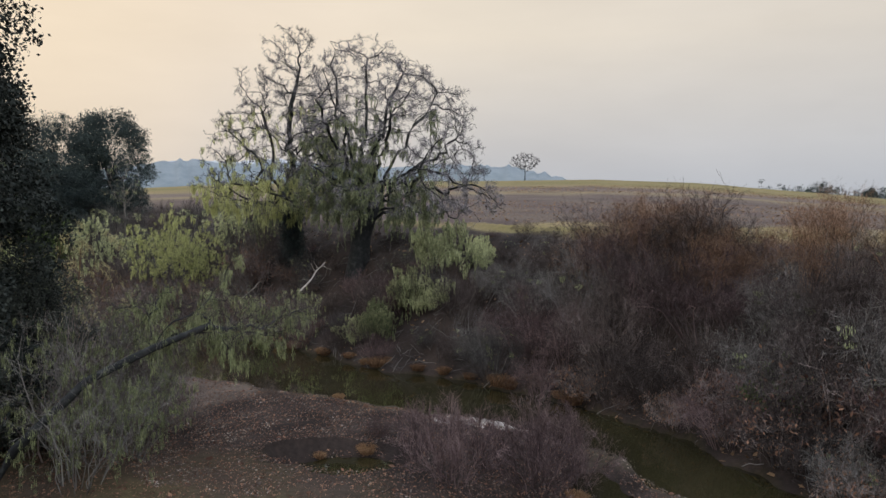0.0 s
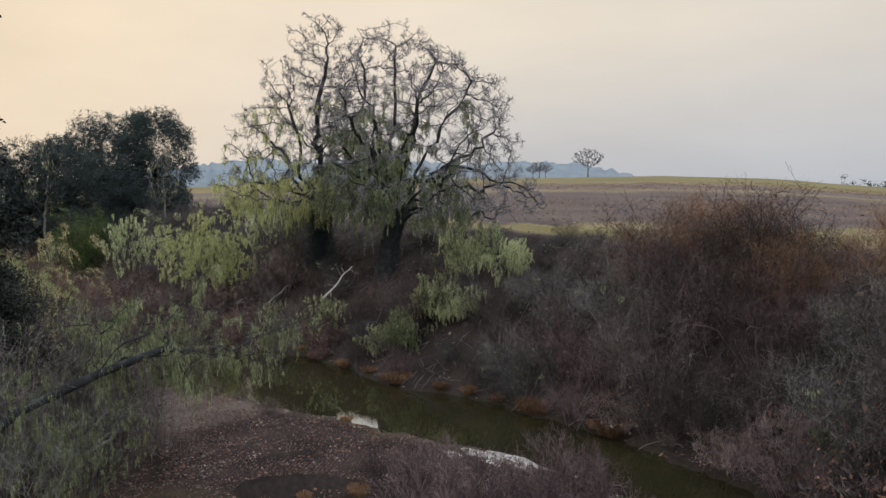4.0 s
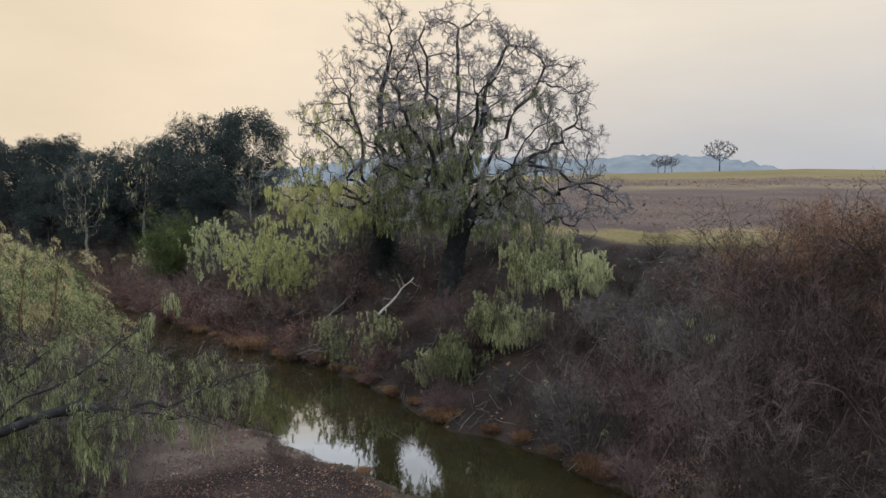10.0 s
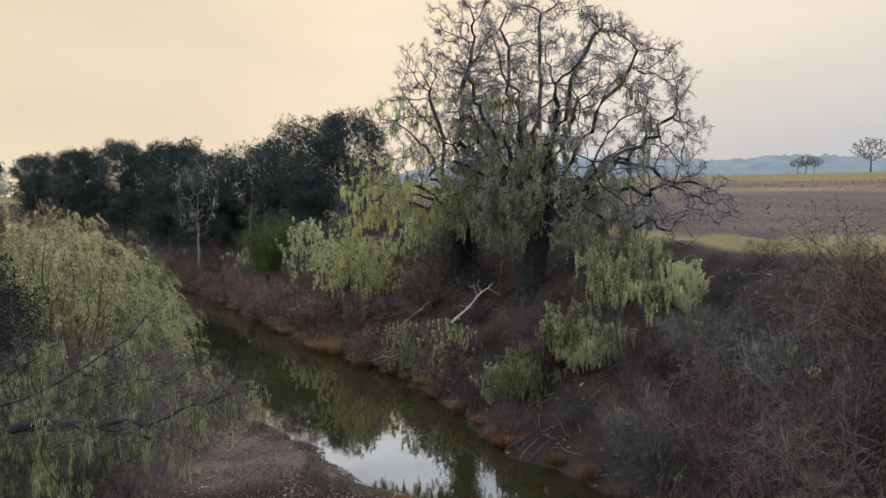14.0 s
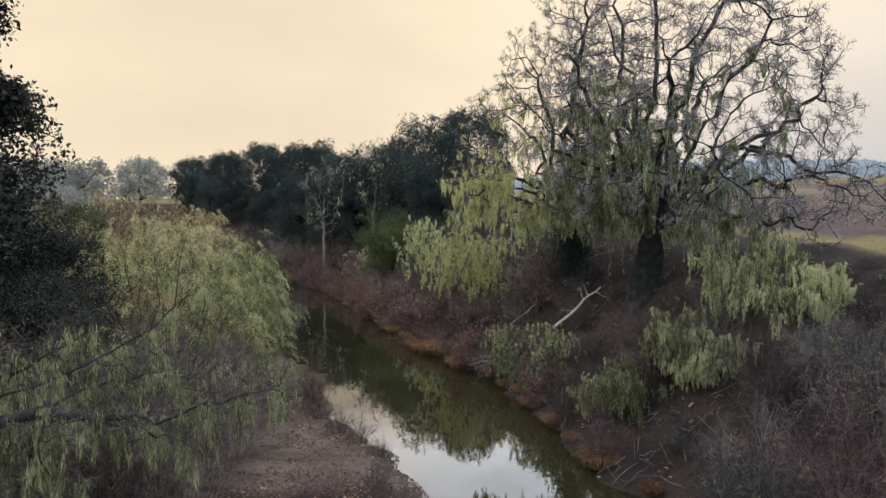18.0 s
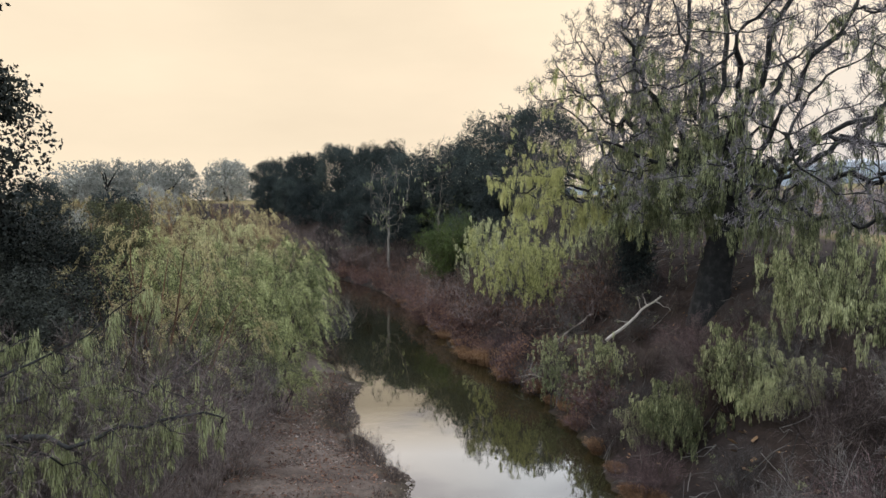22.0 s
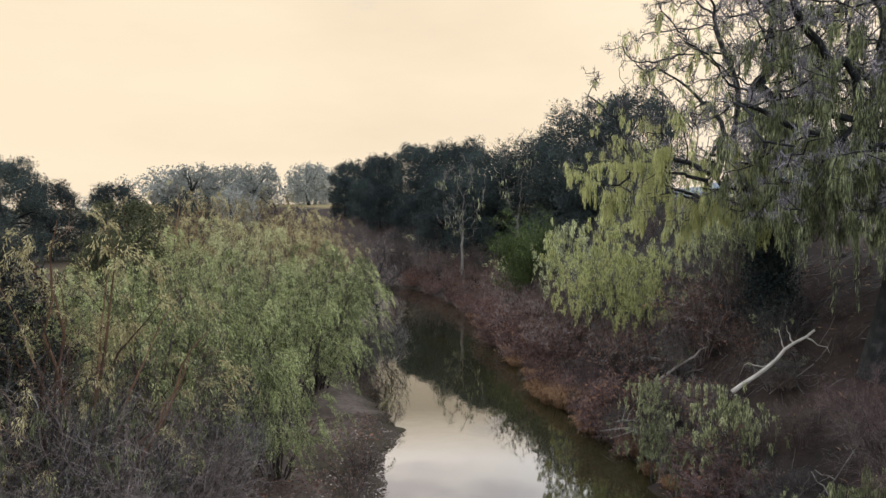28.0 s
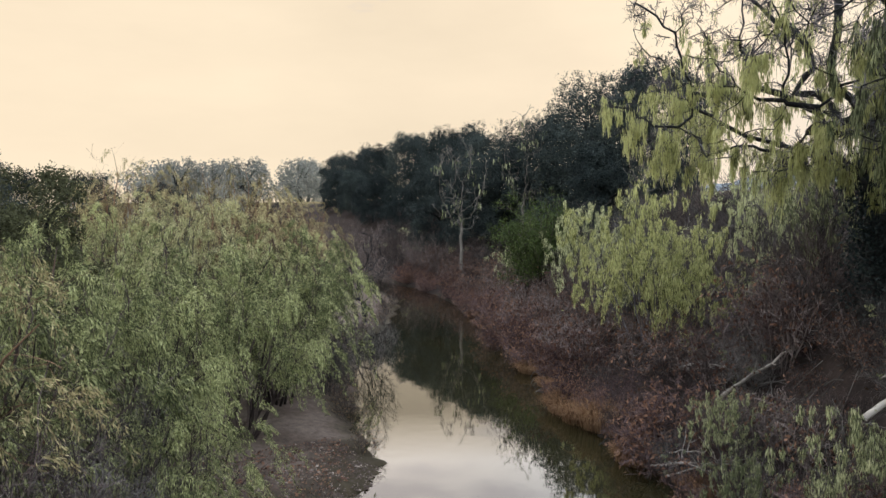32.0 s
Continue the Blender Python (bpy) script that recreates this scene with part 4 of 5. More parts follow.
place(live_oak_model(44, 11.0, 8.0, 0.05, 24000, 0.13, HAZED_LEAF, "hazy grey-green tree far up the valley", "distant_tree", "trees far up the valley"),
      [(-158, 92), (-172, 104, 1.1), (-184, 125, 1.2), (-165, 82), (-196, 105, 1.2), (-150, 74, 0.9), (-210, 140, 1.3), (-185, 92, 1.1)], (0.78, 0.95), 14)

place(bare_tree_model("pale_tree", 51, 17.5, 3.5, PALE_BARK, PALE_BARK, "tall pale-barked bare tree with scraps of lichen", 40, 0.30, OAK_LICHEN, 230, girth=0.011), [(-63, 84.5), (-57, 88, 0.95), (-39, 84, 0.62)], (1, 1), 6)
place(bare_tree_model("bare_snag", 53, 13.5, 4.5, BARK, BARK, "bare twisted dark tree against the sky", 0, 0.4, None, 70, 1.3, 1.6, 0.026, 0.036, 0.036), [(-96, 75.3, 1.1), (-101, 80.5, 1.0), (-89, 77, 0.85)], (1, 1), 16)
place(bare_tree_model("bare_oak", 52, 11, 6.5, BARK, TWIG, "bare dark oak on the crest of the field", 0, 0.3, None, 420, 0.8, thin=0.045), [(30, 282), (14, 290, 0.5), (11.5, 292, 0.6), (9, 290, 0.5)], (1, 1), 7)

# yellow-green round tree, the green juniper and tall lichen-hung saplings on the bank
place(shrub_model("round_tree", 61, 8.0, 4.4, TWIG, "rounded small tree hung with yellow-green lichen", LICHEN_YELLOW, 900, 26, 6, 5, -0.02, 0.05, 0.5, 34000, 0.017, "tree", "", 1.0, tuft=64, clump=0.4, drape=True, leaf_name="lichen"), [(-26, 67)], (1, 1), 8)
place(shrub_model("juniper", 62, 7.2, 2.5, BROWN, "dense green conical bush on the bank", CONIFER, 36000, 26, 8, 5, 0.1, 0.055, 0.0), [(-45.5, 78, 1.2)], (1, 1), 9)
place(shrub_model("lichen_sapling", 63, 5.5, 1.6, GREY, "thin sapling hung with pale green lichen", LICHEN, 200, 8, 6, 5, 0.0, 0.05, 0.5, 6000, 0.015, "sapling", "lichen-hung saplings on the bank", 1.0, tuft=50, clump=0.3, drape=True, leaf_name="lichen"),
      [(-40.5, 77, 1.5), (-36, 76, 1.0), (-21.5, 70, 1.1), (-18, 67, 1.0), (-14, 54.2, 0.6), (-11.6, 55.2, 0.78), (-16.2, 57.0, 0.6), (-31, 73, 0.9), (-52, 82, 1.0)], (0.95, 1.05), 15)

place(shrub_model("green_bush", 64, 1.9, 1.2, BROWN, "small bright green bush in the bank thicket", CONIFER, 3500, 18, 6, 5, 0.05, 0.07, 0.0, single=3), [(14.5, 31.6, 1.15)], (1, 1), 30)

# drooping willows below the big oak
place(shrub_model("bank_willow", 83, 4.4, 3.4, BROWN, "drooping pale green willow below the oak", LICHEN, 300, 16, 6, 5, -0.03, 0.05, 0.6, 34000, 0.015, "willow", "drooping willows below the oak", 1.15, tuft=62, clump=0.3, drape=True), [(-0.2, 52.0, 0.84), (-4.4, 50.0, 0.62), (-2.2, 50.8, 0.7), (-1.2, 50.4, 0.5), (-7.0, 51.0, 0.4), (1.6, 52.6, 0.55)], (1, 1), 13)

# willows on the left bank
WILLOWS = "feathery willows on the left bank"
place(willow_model("willow", 81, 10.2, 4.8, GREY, WILLOW, "tall yellow-green feathery willow on the creek bank", WILLOWS, 200, 120),
      [(-36.5, 48.5, 0.9), (-41, 47.5, 0.9), (-38, 38.2, 0.62)], (0.95, 1.05), 11)
place(willow_model("willow", 91, 10.4, 4.8, RUST, WILLOW_BROWN, "tall willow with thinning olive-brown leaves", WILLOWS, 170, 85, 0.065, length=1.2),
      [(-20.4, 35.6, 0.94), (-43.5, 50, 1.05), (-48, 57, 0.95), (-45, 53.5), (-47.5, 47.5, 1.0), (-51, 50, 1.06), (-56, 58, 1.06), (-63, 63, 0.95), (-66, 58, 1.0), (-60, 48, 1.0), (-70, 70, 0.85), (-54, 58.6, 0.9)], (0.95, 1.05), 29)
place(willow_model("willow", 82, 8.2, 4.2, BROWN, WILLOW_GREEN, "green feathery willow at the gravel bar", WILLOWS, 260, 115, 0.08),
      [(-32.5, 45), (-30.5, 40.5), (-37, 52.5, 0.9), (-34, 35.5, 0.72), (-28, 36.5, 0.82), (-41.5, 55.5, 0.85), (-44, 45), (-27.0, 42.5, 0.72), (-29.8, 47.0, 0.75), (-26, 38, 0.7), (-33.5, 50.2, 0.75), (-30, 33, 0.68), (-25.5, 35.5, 0.66), (-24.2, 38.6, 0.96), (-22.4, 42.8, 0.5), (-28.0, 29.8, 0.7), (-24.6, 32.0, 0.5), (-24.2, 38.6, 0.62), (-24.4, 35.4, 0.6)], (0.95, 1.05), 12)
place(shrub_model("leaning_willow", 84, 9.0, 4.8, GREY, "old willow hung with lichen beside the gravel bar", MOSSY, 3000, 22, 8, 8, 0.0, 0.03, 0.5, 20000, 0.0085, "willow", "", 1.0, tuft=60, clump=0.3, drape=True, leaf_name="lichen"), [(-15.6, 32.4, 0.74), (-12.4, 27.4, 0.5), (-13.0, 24.6, 0.66)], (1, 1), 17)
place(shrub_model("sparse_willow", 85, 5.4, 3.4, GREY, "half-bare willow shrub with sparse olive leaves", MOSSY, 1500, 26, 8, 9, 0.03, 0.03, 0.5, 2400, 0.008, "willow", "half-bare willows at the gravel bar", 0.6, tuft=40, drape=True),
      [(-15.5, 30.0), (-19, 35.4), (-21.4, 33.5, 1.0), (-17.4, 34.5, 0.9), (-23.0, 41.2, 0.7)], (0.95, 1.1), 18)
place(shrub_model("grey_shrub", 86, 4.6, 3.0, GREY, "bare grey-brown shrub beside the gravel bar", None, 0, 30, 8, 8, 0.05, group="bare shrubs beside the gravel bar"), [(-20.5, 39.5, 0.8), (-17.5, 28.5), (-21.5, 30.5, 0.9), (-37.5, 56.8, 0.8), (-46.5, 58.4, 0.6), (-34, 53.2, 0.5), (-15.0, 33.0, 0.6)], (0.9, 1.1), 19)
place(shrub_model("brown_shrub", 98, 5.2, 2.9, MAUVE, "tall bare mauve-brown shrub beside the gravel bar", DRY_RED, 260, 24, 8, 9, 0.06, 0.03, 0.4, group="bare shrubs beside the gravel bar", thin=0.0045, splay=52), [(-13.4, 30.6, 0.8), (-18.0, 34.0, 1.15), (-14.6, 32.6, 0.95), (-12.2, 32.8, 0.6), (-17.0, 36.0, 1.05), (-20.6, 38.0, 1.15), (-19.2, 34.2, 1.25), (-12.8, 28.4, 0.9), (-16.4, 30.2, 1.1), (-18.6, 38.4, 0.85), (-16.4, 37.2, 0.6), (-14.8, 35.2, 0.7), (-15.6, 27.6, 1.1), (-66, 74.6, 0.8), (-72, 76.2, 1.2), (-78, 77.2, 1.4), (-84, 77.6, 1.4), (-75, 87.4, 1.0), (-81, 88.4, 1.3), (-88, 89.0, 1.4), (-96, 89.5, 1.3), (-69, 87.0, 0.9)], (0.9, 1.1), 36)
place(bare_tree_model("overhanging_tree", 54, 7.5, 3.6, BARK, MAUVE, "small bare brown tree leaning over the creek", 0, 0.3, None, 110, 0.9, 1.8, 0.024, 0.024, 0.012), [(-50.4, 65.0, 1.1), (-41.0, 55.6, 0.8), (-36.0, 54.0, 0.5), (-56.5, 71.0, 0.7)], (1, 1), 20)

place(shrub_model("shore_brush", 97, 2.6, 1.7, BROWN, "thin brown dead brush at the water's edge", DRY_LEAF, 260, 20, 6, 5, 0.05, 0.05, 0.4, group="dead brush along the gravel bar", single=3), [(-12.6, 42.0, 0.4), (-14.4, 42.6, 0.5), (-16.2, 43.0, 0.45), (-18.2, 43.6, 0.55), (-20.0, 44.8, 0.65), (-21.6, 46.0, 0.6), (-9.8, 38.9, 0.42), (-10.5, 39.5, 0.36), (-8.6, 38.9, 0.3), (-26.4, 50.4, 0.5), (-30.0, 51.8, 0.5), (-34.0, 53.6, 0.55), (-37.6, 55.0, 0.6), (-41.0, 57.2, 0.6), (-43.8, 59.2, 0.6), (-46.6, 62.2, 0.65), (-49.6, 65.8, 0.6), (-53.4, 68.8, 0.6), (-58.0, 72.6, 0.7), (-39.4, 55.6, 0.5), (-45.0, 60.6, 0.55), (-32.0, 52.6, 0.5)], (0.9, 1.1), 32)

# red-stemmed shrubs on the bar
place(shrub_model("red_shrub", 87, 2.9, 1.9, RED, "low bare purple-red shrub near the creek", None, 0, 26, 8, 9, 0.12, group="purple-red shrubs near the creek", thin=0.005), [(-1.2, 29.2), (1.4, 28.0), (3.6, 29.6), (5.0, 28.0), (0.2, 26.4), (3.2, 26.2), (-17.0, 62.6, 0.8), (-19.6, 64.2, 0.8), (0.4, 33.0, 0.4), (-3.2, 32.2, 0.4), (5.2, 31.0, 0.7), (4.6, 33.4, 0.45), (-1.6, 34.6, 0.3)], (0.85, 1.1), 21)

# thicket on the steep bank
THICKET = "bare shrubs of the bank thicket"
thick = [shrub_model("bank_shrub", 71, 4.0, 2.5, BROWN, "dense bare brown shrub on the creek bank", None, 0, 30, 9, 15, group=THICKET, single=3, thin=0.0034, fine_points=2, splay=56),
         shrub_model("bank_shrub", 72, 3.6, 2.4, GREY, "grey twiggy shrub with scraps of lichen on the bank", MOSSY, 0, 30, 9, 15, 0.0, hang=280, width=0.016, tuft=35, drape=True, long=0.5, leaf_name="lichen", group=THICKET, single=3, thin=0.0034, fine_points=2, splay=56),
         shrub_model("bank_shrub", 73, 4.6, 2.6, RUST, "rust-brown bare willow shrub on the bank", None, 0, 34, 9, 17, 0.0, group=THICKET, single=2, thin=0.0034, fine_points=2, splay=56),
         shrub_model("bank_shrub", 74, 3.4, 2.6, RED, "purple-brown tangled shrub on the bank", None, 0, 30, 9, 15, 0.02, group=THICKET, single=3, lying=0.1, thin=0.0034, fine_points=2, splay=56)]
spots = scattered(77, 4000, (-24, 27, 12, 68), lambda x, y, right, left, dr, dl: right and 0.5 < dr < 12.0 and (x + 6.8) ** 2 + (y - 58) ** 2 > 9, 1.95, 190)
sort = [[], [], [], []]
rng = np.random.default_rng(78)
for x, y in spots:
    d = shore_distance(np.array([(x, y)]), SHORE_R)[0][0]
    kind = 2 if (x > 8 and d > 6.5 and rng.random() < 0.75) else int(rng.choice([0, 0, 1, 1, 3]))
    size = (0.85 if x > 2 else 0.52) if d < 2.5 else (1.2 if x > 5 else (0.82 if x > -6 else 0.52))
    if d > 9:
        size *= 0.36 if x < 11 else 0.6
    elif d > 6.5:
        size *= 0.58 if x < 11 else 0.8
    sort[kind].append((x, y, size))
for model, s in zip(thick, sort):
    place(model, s, (0.8, 1.25), 10)
place(shrub_model("arching_shrub", 75, 6.2, 3.6, BROWN, "tall arching brown shrub with trailing twigs", None, 0, 40, 9, 8, -0.16, group="", lying=0.12), [(9.6, 45.2), (14.5, 41.0, 0.9)], (1, 1), 22)

# low red and rusty growth along the upper creek
low = [shrub_model("low_shrub", 76, 1.9, 1.6, MAUVE, "low brown twiggy shrub on the creek bank", DRY_RED, 520, 24, 7, 7, splay=58, thin=0.006, group="low red shrubs along the upper creek", single=2, leaf_size=0.055, fine_points=2),
       shrub_model("low_shrub", 79, 1.8, 1.5, RED, "low red-brown shrub at the water's edge", DRY_RED, 1000, 26, 7, 8, splay=58, thin=0.006, group="low red shrubs along the upper creek", single=2, leaf_size=0.055, fine_points=2)]
spots = scattered(80, 3000, (-76, -11, 46, 92), lambda x, y, right, left, dr, dl: right and 0.1 < dr < 7.0, 1.5, 150)
edge = [float(shore_distance(np.array([q]), SHORE_R)[0][0]) for q in spots]
near = [(13.9, 29.3, 1.2), (14.8, 26.8, 1.3), (12.7, 31.6, 1.1), (11.0, 34.4, 1.0), (9.2, 36.9, 0.9), (14.6, 24.6, 1.2), (16.2, 23.0, 1.2), (13.6, 32.8, 1.2), (15.6, 28.4, 1.3), (12.0, 35.4, 1.1), (16.4, 25.6, 1.3), (7.4, 39.0, 0.8), (5.2, 40.8, 0.8)]
place(low[0], near + [q for q, d in zip(spots, edge) if d >= 2.3], (0.45, 1.7), 23)
place(low[1], [q for q, d in zip(spots, edge) if d < 2.3], (0.45, 1.5), 24)
spots = scattered(88, 3000, (-95, -16, 60, 100), lambda x, y, right, left, dr, dl: right and 5.5 < dr < 17 and (x + 26) ** 2 + (y - 67) ** 2 > 12, 2.6, 95)
place(shrub_model("upper_shrub", 89, 4.0, 2.3, BROWN, "bare brown shrub before the evergreen oaks", None, 0, 30, 7, 6, fine_points=2, group="bare shrubs before the evergreen oaks", single=3), spots[::2], (0.6, 1.1), 25)
place(shrub_model("upper_shrub", 90, 3.8, 2.2, GREY, "bare grey shrub before the evergreen oaks", LICHEN, 0, 28, 7, 6, fine_points=2, hang=300, width=0.04, group="bare shrubs before the evergreen oaks", single=3), spots[1::2], (0.6, 1.1), 26)


def tuft_model(seed):
    """A mound of drooping tan grass."""
    rng = np.random.default_rng(seed)
    n = 900
    a, r = rng.uniform(0, 2 * np.pi, n), np.sqrt(rng.random(n)) * 0.55
    foot = np.stack([np.cos(a) * r, np.sin(a) * r * 0.8, np.full(n, -0.05)], -1)
    way = np.stack([np.cos(a), np.sin(a), np.zeros(n)], -1) * rng.uniform(0.1, 0.45, (n, 1))
    h = rng.uniform(0.45, 0.9, (n, 1))
    s = np.linspace(0, 1, 4)[None, :, None]
    polys = foot[:, None] + way[:, None] * s ** 1.5 + np.array([0, 0, 1.0]) * (h[:, None] * (1.7 * s - 1.25 * s ** 2))
    v, f = ribbons(polys, np.full((n, 4), 0.008) * np.array([1, 1, 0.7, 0.2]), rng)
    tuft = new("grass_tuft", mesh_from("grass_tuft", v, f, STRAW))
    return tagged(tuft, "mound of drooping tan grass at the water's edge", "grass", "grass tufts along the shore")


def shore_spots(line, s0, s1, step, off, seed):
    rng = np.random.default_rng(seed)
    pts = np.array(line, float)
    s = np.r_[0, np.cumsum(np.hypot(*np.diff(pts, axis=0).T))]
    u = np.arange(s0, s1, step) + rng.uniform(-0.35, 0.35, len(np.arange(s0, s1, step))) * step
    x, y = np.interp(u, s, pts[:, 0]), np.interp(u, s, pts[:, 1])
    i = np.clip(np.searchsorted(s, u) - 1, 0, len(pts) - 2)
    d = unit(pts[i + 1] - pts[i])
    return [(a + off * q[1], b - off * q[0], w) for a, b, q, w in zip(x, y, d, rng.uniform(0.55, 1.25, len(u)))]


place(tuft_model(92), [p for k, p in enumerate(shore_spots(SHORE_R, 101, 138, 1.1, 0.35, 93)) if k % 9 in (0, 1, 4, 5, 7)], (0.75, 1.25), 27, 0.02)
place(tuft_model(94), shore_spots(SHORE_R, 139, 170, 3.2, 0.3, 95) + [(-25.6, 60.2, 1.5), (-24.2, 59.7, 1.7), (-22.9, 59.4, 1.6), (-19.9, 57.7, 1.4), (-31.8, 64.2, 1.3), (-8.8, 41.4, 0.6), (-11.0, 42.2, 0.5), (-6.2, 39.5, 0.5), (-3.6, 31.0, 0.6), (-5.6, 30.6, 0.5), (4.8, 26.4, 0.7)], (0.8, 1.15), 28, 0.02)


def fallen_log(name, a, b, r, bark, stubs, seed, label):
    rng = np.random.default_rng(seed)
    log = new(name)
    main = gnarled(rng, a, b, 9, 0.055, 0.1 if bark is PALE else 0.5)
    v, f = tubes(main[None], np.linspace(r, r * 0.5, 9)[None], 9)
    child("trunk", mesh_from(name + "_trunk", v, f, bark), log)
    for k in range(stubs):
        p = main[rng.integers(3, 9)]
        q = p + unit(rng.normal(size=3) + np.array([0, 0, 0.6])) * rng.uniform(0.4, 1.3)
        v, f = tubes(gnarled(rng, p, q, 5, 0.05)[None], np.linspace(r * 0.4, r * 0.12, 5)[None], 6)
        child("stub", mesh_from(name + "_stub", v, f, bark), log)
    return tagged(log, label, "log")


fallen_log("fallen_log", (-12.0, 55.9, 3.8), (-10.4, 58.6, 6.0), 0.085, PALE, 4, 101, "pale barkless broken log leaning up the bank")
fallen_log("fallen_branch", (-22.6, 62.6, 1.9), (-18.4, 64.4, 2.9), 0.09, PALE, 3, 102, "thin pale fallen branch on the bank")
fallen_log("fallen_branch", (-18.6, 60.4, 2.0), (-16.6, 61.8, 4.0), 0.07, PALE, 3, 103, "thin pale fallen branch on the bank")


def leaning_tree():
    """An old tree leaning low over the gravel bar: dark trunk, flat spreading limbs, long lichen tassels."""
    rng = np.random.default_rng(141)
    tree = empty("leaning_tree", -15.2, 22.2)
    o = np.array(tree.matrix_basis.translation)
    trunk = [np.array(p) - o for p in ((-15.2, 22.2, 0.6), (-14.2, 23.2, 3.0), (-12.6, 24.8, 4.9), (-10.8, 26.2, 5.8), (-9.2, 27.4, 6.4))]
    tips = [np.r_[np.array(p) - o, arch] for p, arch in (((-6.0, 31.2, 6.6), -0.3), ((-7.0, 29.4, 5.6), 0.2), ((-10.6, 31.6, 5.8), 0.2), ((-9.3, 31.4, 8.8), -0.5), ((-8.0, 27.0, 5.2), 0.2), ((-11.6, 29.6, 7.6), 0.2))]
    seed = with_limbs(rng, trunk, tips, 12, 0.13)
    goals = np.concatenate([dome(rng, 130, (-8.6, 29.8, 6.2), (3.8, 3.6, 1.5), 4.6, 0.3, 0.4), dome(rng, 60, (-11.2, 28.6, 6.6), (2.8, 3.4, 2.0), 4.6, 0.3, 0.4)]) - o
    wood, twigs = crown_tree(tree, rng, seed, goals, 0.36, 0.5, BARK, MAUVE, 0.8, 0.42, 10, 7, 0.05, 0.15, 0.0105, 2.0, 0.4, 0.005, 5)
    spots = np.repeat(np.array(seed[0])[1:], 3, 0) + rng.normal(size=(3 * len(seed[0]) - 3, 3)) * 0.12
    v, f = joined([tassels(rng, spots, 60, 0.14, 0.25, 1.1, 0.009), tassels(rng, hooks_on(rng, wood, 230), 46, 0.11, 0.12, 0.8, 0.008), curtains(rng, wood, 160, 6, 0.08, 0.3, 0.006, 0.1), tassels(rng, hooks_on(rng, twigs, 120), 24, 0.08, 0.1, 0.4, 0.007)])
    child("lichen", mesh_from("leaning_lichen", v, f, MOSSY), tree, "drooping grey-green lichen tassels", "stuff")
    return tagged(tree, "dark half-bare tree leaning over the gravel bar with lichen", "tree")


leaning_tree()


fallen_log("fallen_branch", (-21.4, 62.2, 2.4), (-18.9, 63.6, 2.7), 0.06, PALE, 3, 105, "thin pale fallen branch on the bank")
for k, (p, q) in enumerate((((-18.6, 56.6, 0.5), (-15.9, 57.4, 1.1)), ((-18.3, 56.9, 0.6), (-16.4, 56.9, 0.9)), ((-17.9, 56.4, 0.4), (-16.0, 57.9, 1.2)), ((-18.9, 57.4, 0.5), (-17.0, 57.2, 1.3)))):
    fallen_log("driftwood", p, q, 0.035, PALE, 5, 151 + k, "thin weathered driftwood branch at the water's edge")


def scattered_stuff(name, mat, seed, count, size, test, box, label, flat, category):
    rng = np.random.default_rng(seed)
    p = np.stack([rng.uniform(box[0], box[1], count), rng.uniform(box[2], box[3], count)], -1)
    z, right, left, dr, dl, r = land(p)
    ok = test(p[:, 0], p[:, 1], right, left, dr, dl) & (z > 0.02)
    p, z = p[ok], z[ok]
    n = len(p)
    s = size * rng.lognormal(0, 0.45, (n, 1, 1))
    if flat:
        c = np.c_[p, z + 0.05]
        way = unit(rng.normal(size=(n, 3)) * np.array([1, 1, 0.35]))
        side = unit(np.cross(way, rng.normal(size=(n, 3)) * 0.4 + np.array([0, 0, 1.0])))
        q = s[:, 0]
        v = np.stack([c - way * q, c + side * q * 0.6, c + way * q, c - side * q * 0.6], 1)
        f = np.arange(n * 4).reshape(-1, 4)
    else:
        shape = np.array([(1, 0, -0.1), (0, 1, -0.1), (-1, 0, -0.1), (0, -1, -0.1), (0, 0, 0.6)], float)[None] * rng.uniform(0.6, 1.3, (n, 5, 3))
        v = np.c_[p, z][:, None] + shape * s
        one = np.array([(0, 1, 4), (1, 2, 4), (2, 3, 4), (3, 0, 4)])
        f = (one[None] + 5 * np.arange(n)[:, None, None]).reshape(-1, 3)
    tagged(new(name, mesh_from(name, v.reshape(-1, 3), f, mat)), label, category, kind="stuff")


scattered_stuff("pebbles", STONE, 111, 150000, 0.030, lambda x, y, right, left, dr, dl: left & (dl < 15) & ((x < -9) | (np.sin(x * 37.0) > 0.35)), (-28, 10, 24, 50), "pale pebbles strewn over the gravel bar", False, "pebbles")
scattered_stuff("pale_gravel", PALE_STONE, 115, 26000, 0.036, lambda x, y, right, left, dr, dl: left & (np.hypot((x - 2.0) / 2.4, (y - 34.9) / 1.1) < 1 + 0.3 * np.sin(x * 5 + y * 3)), (-1.5, 5.5, 33, 37), "patch of pale washed gravel at the tip of the bar", False, "gravel")
scattered_stuff("leaf_litter", DRY_RED, 112, 95000, 0.032, lambda x, y, right, left, dr, dl: left & (dl > 0.8) & (dl < 22), (-28, 10, 22, 50), "brown leaf litter on the gravel bar", True, "leaves")
scattered_stuff("bank_litter", DRY_LEAF, 113, 18000, 0.08, lambda x, y, right, left, dr, dl: right & (dr < 14), (-60, 24, 16, 86), "dead brown leaves on the creek bank", True, "leaves")


scattered_stuff("field_weeds", DRY_LEAF, 114, 60000, 0.075, lambda x, y, right, left, dr, dl: right & (dr > 17) & (np.sin(np.hypot(x, y - 8) * 0.09 + np.sin(x * 0.07)) > -0.2), (-30, 110, 66, 190), "low dry weeds over the brown strips of the field", True, "weeds")


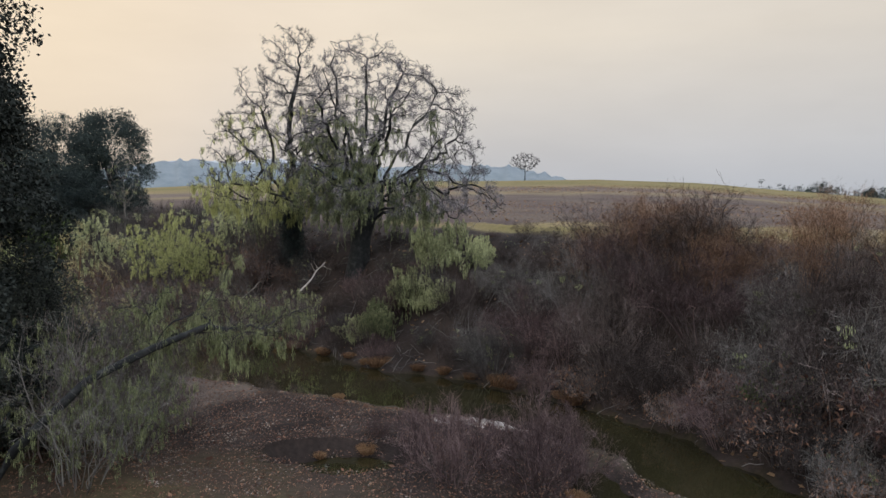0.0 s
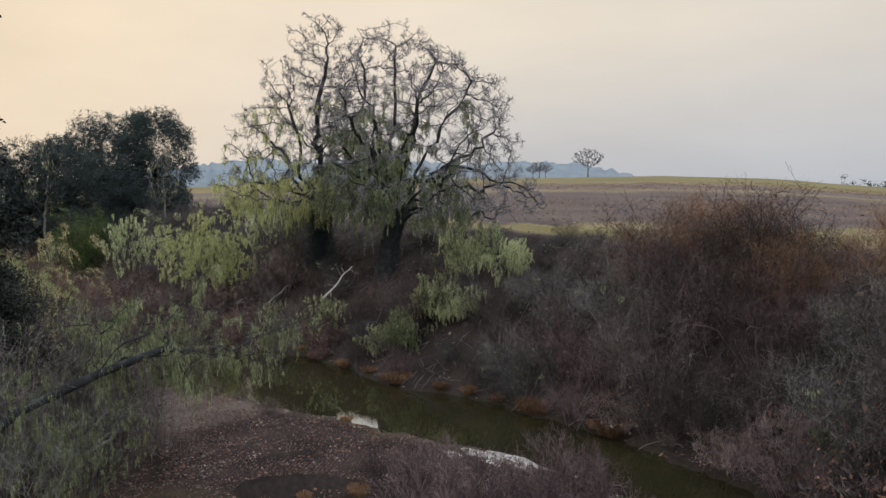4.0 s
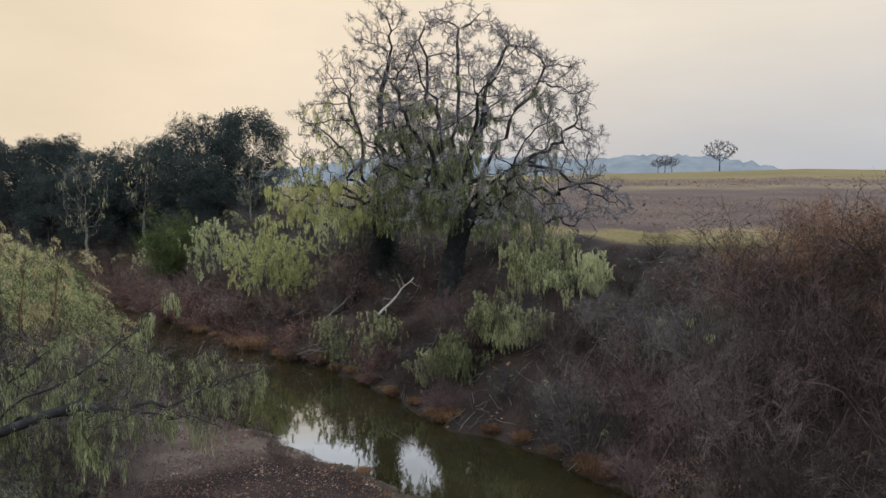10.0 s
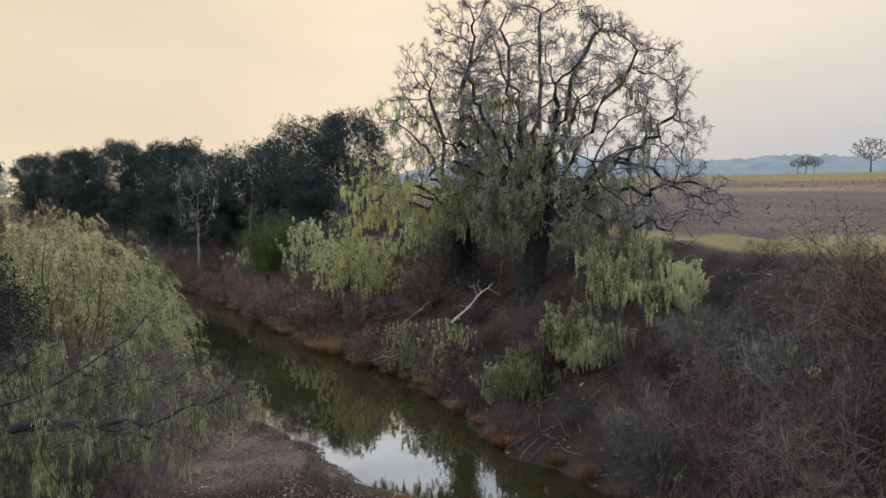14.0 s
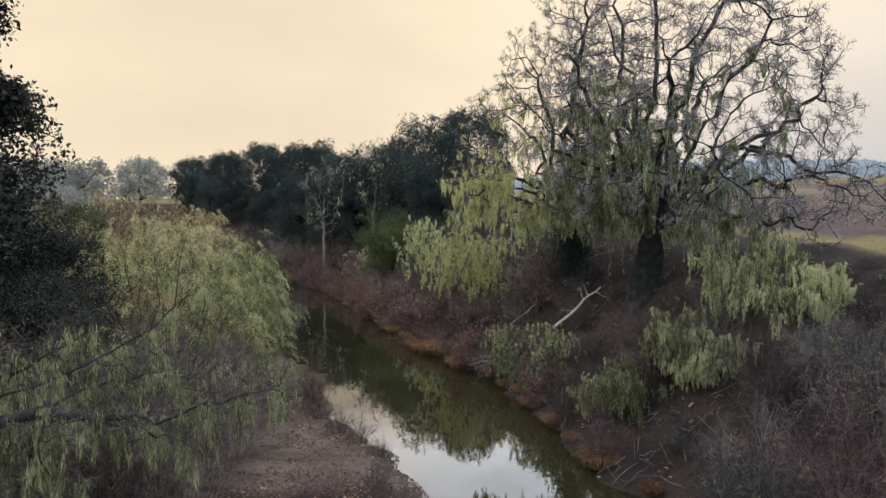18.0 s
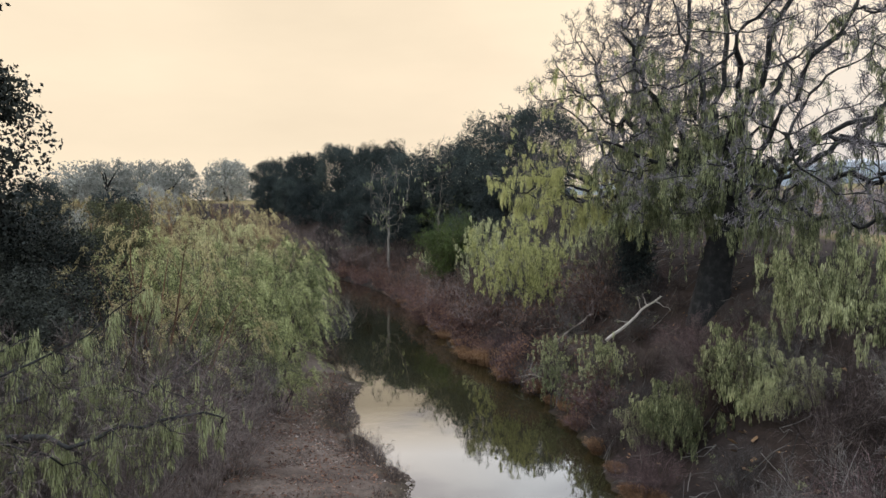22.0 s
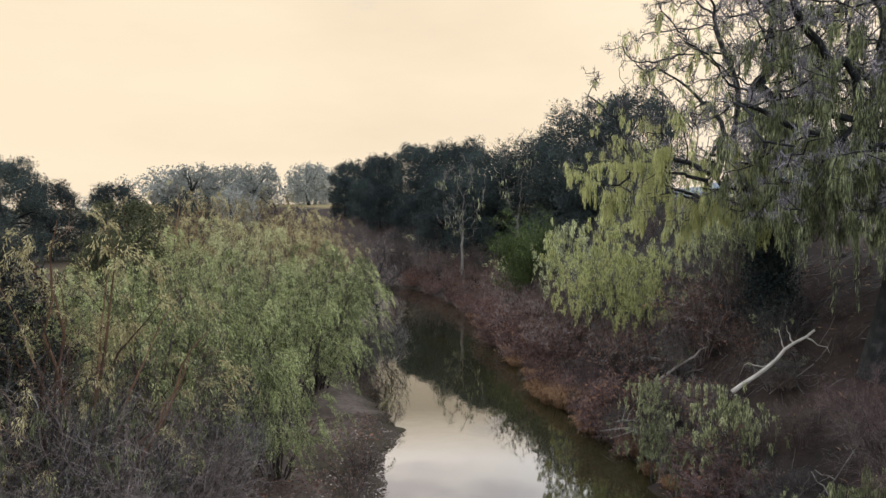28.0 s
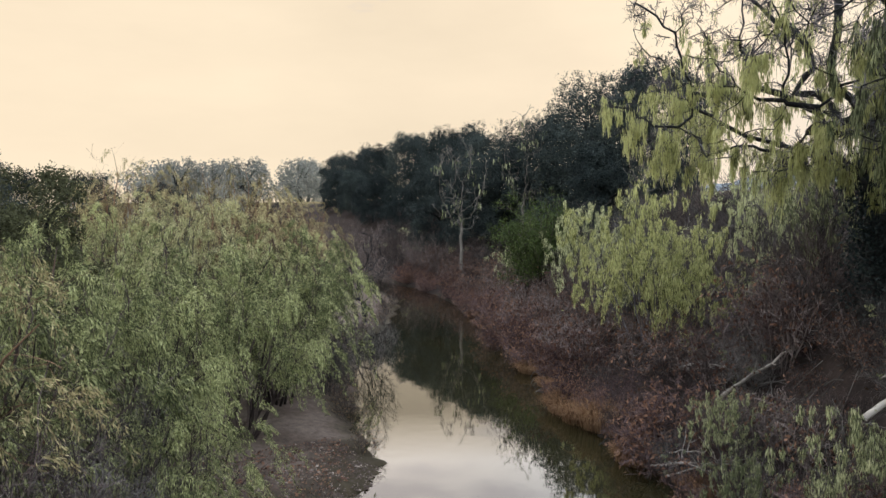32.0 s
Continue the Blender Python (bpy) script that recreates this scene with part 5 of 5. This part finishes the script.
def build_sticks(count, seed):
    """Thin dead sticks lying on the bank."""
    rng = np.random.default_rng(seed)
    p = np.stack([rng.uniform(-62, 22, count), rng.uniform(16, 86, count)], -1)
    z, right, left, dr, dl, r = land(p)
    ok = right & (dr < 12)
    p, z = p[ok], z[ok]
    n = len(p)
    a, size = rng.uniform(0, 2 * np.pi, n), rng.uniform(0.4, 1.6, n)
    s = np.linspace(-0.5, 0.5, 4)
    x, y = p[:, :1] + np.cos(a)[:, None] * s * size[:, None], p[:, 1:] + np.sin(a)[:, None] * s * size[:, None]
    g = land(np.stack([x.ravel(), y.ravel()], -1))[0].reshape(n, 4)
    polys = np.stack([x, y, g + 0.08 + rng.uniform(0, 0.25, (n, 4))], -1)
    v, f = tubes(polys, np.full((n, 4), 0.016) * rng.uniform(0.6, 1.6, (n, 1)), 3)
    tagged(new("dead_sticks", mesh_from("dead_sticks", v, f, GREY)), "thin dead grey sticks strewn over the bank", "sticks", kind="stuff")


build_sticks(9000, 131)


def build_hills():
    rng = np.random.default_rng(91)
    near = [(-75, 12), (-25, 18), (-13, 36), (-10.3, 48), (-8, 58), (-5, 70), (-3, 76), (5, 72), (12, 78), (17, 74), (20, 80), (24, 70), (32, 45), (45, 8), (75, -12)]
    far = [(-75, 24), (-30, 30), (-18, 40), (-8, 70), (4, 100), (14, 130), (22, 120), (36, 40), (50, 0), (75, -12)]
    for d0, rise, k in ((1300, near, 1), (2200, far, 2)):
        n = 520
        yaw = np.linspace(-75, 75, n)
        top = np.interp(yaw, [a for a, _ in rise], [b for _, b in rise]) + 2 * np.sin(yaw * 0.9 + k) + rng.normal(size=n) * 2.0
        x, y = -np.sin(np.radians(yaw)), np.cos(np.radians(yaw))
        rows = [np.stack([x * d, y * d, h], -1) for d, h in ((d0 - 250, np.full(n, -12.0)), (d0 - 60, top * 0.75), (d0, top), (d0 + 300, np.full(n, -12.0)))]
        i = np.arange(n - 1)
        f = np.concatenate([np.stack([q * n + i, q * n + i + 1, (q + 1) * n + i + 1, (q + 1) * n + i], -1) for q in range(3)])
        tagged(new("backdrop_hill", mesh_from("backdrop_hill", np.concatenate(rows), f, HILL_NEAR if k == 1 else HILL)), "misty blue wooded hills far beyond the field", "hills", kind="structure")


build_hills()


def far_woods(name, seed, spots, height, mat, label):
    """A far line of trees, one uneven leafy mass."""
    rng = np.random.default_rng(seed)
    c = []
    for x, y in spots:
        z = ground_z(x, y)
        h = height * rng.uniform(0.6, 1.1)
        c.append(np.array([x, y, z + h * 0.5]) + rng.normal(size=(26, 3)) * np.array([h * 0.4, h * 0.4, h * 0.24]))
    c = np.concatenate(c)
    v, f = leaves(rng, c, len(c) * 40, height * 0.07, height * 0.03, 0, 0.7)
    tagged(new(name, mesh_from(name, v, f, mat)), label, "trees", kind="stuff")


rng = np.random.default_rng(120)
far_woods("far_woods", 121, [(430 * math.sin(radians(a)) + rng.normal() * 8, 430 * math.cos(radians(a)) + rng.normal() * 20) for a in np.arange(26.5, 46, 0.5)], 11, LIVE_OAK, "dark line of trees beyond the field")
far_woods("far_woods", 123, [(-230 * math.sin(radians(a)) + rng.normal() * 10, 230 * math.cos(radians(a)) + rng.normal() * 10) for a in np.arange(58, 100, 1.2)], 11, HAZED_LEAF, "hazy line of trees beyond the left bank")
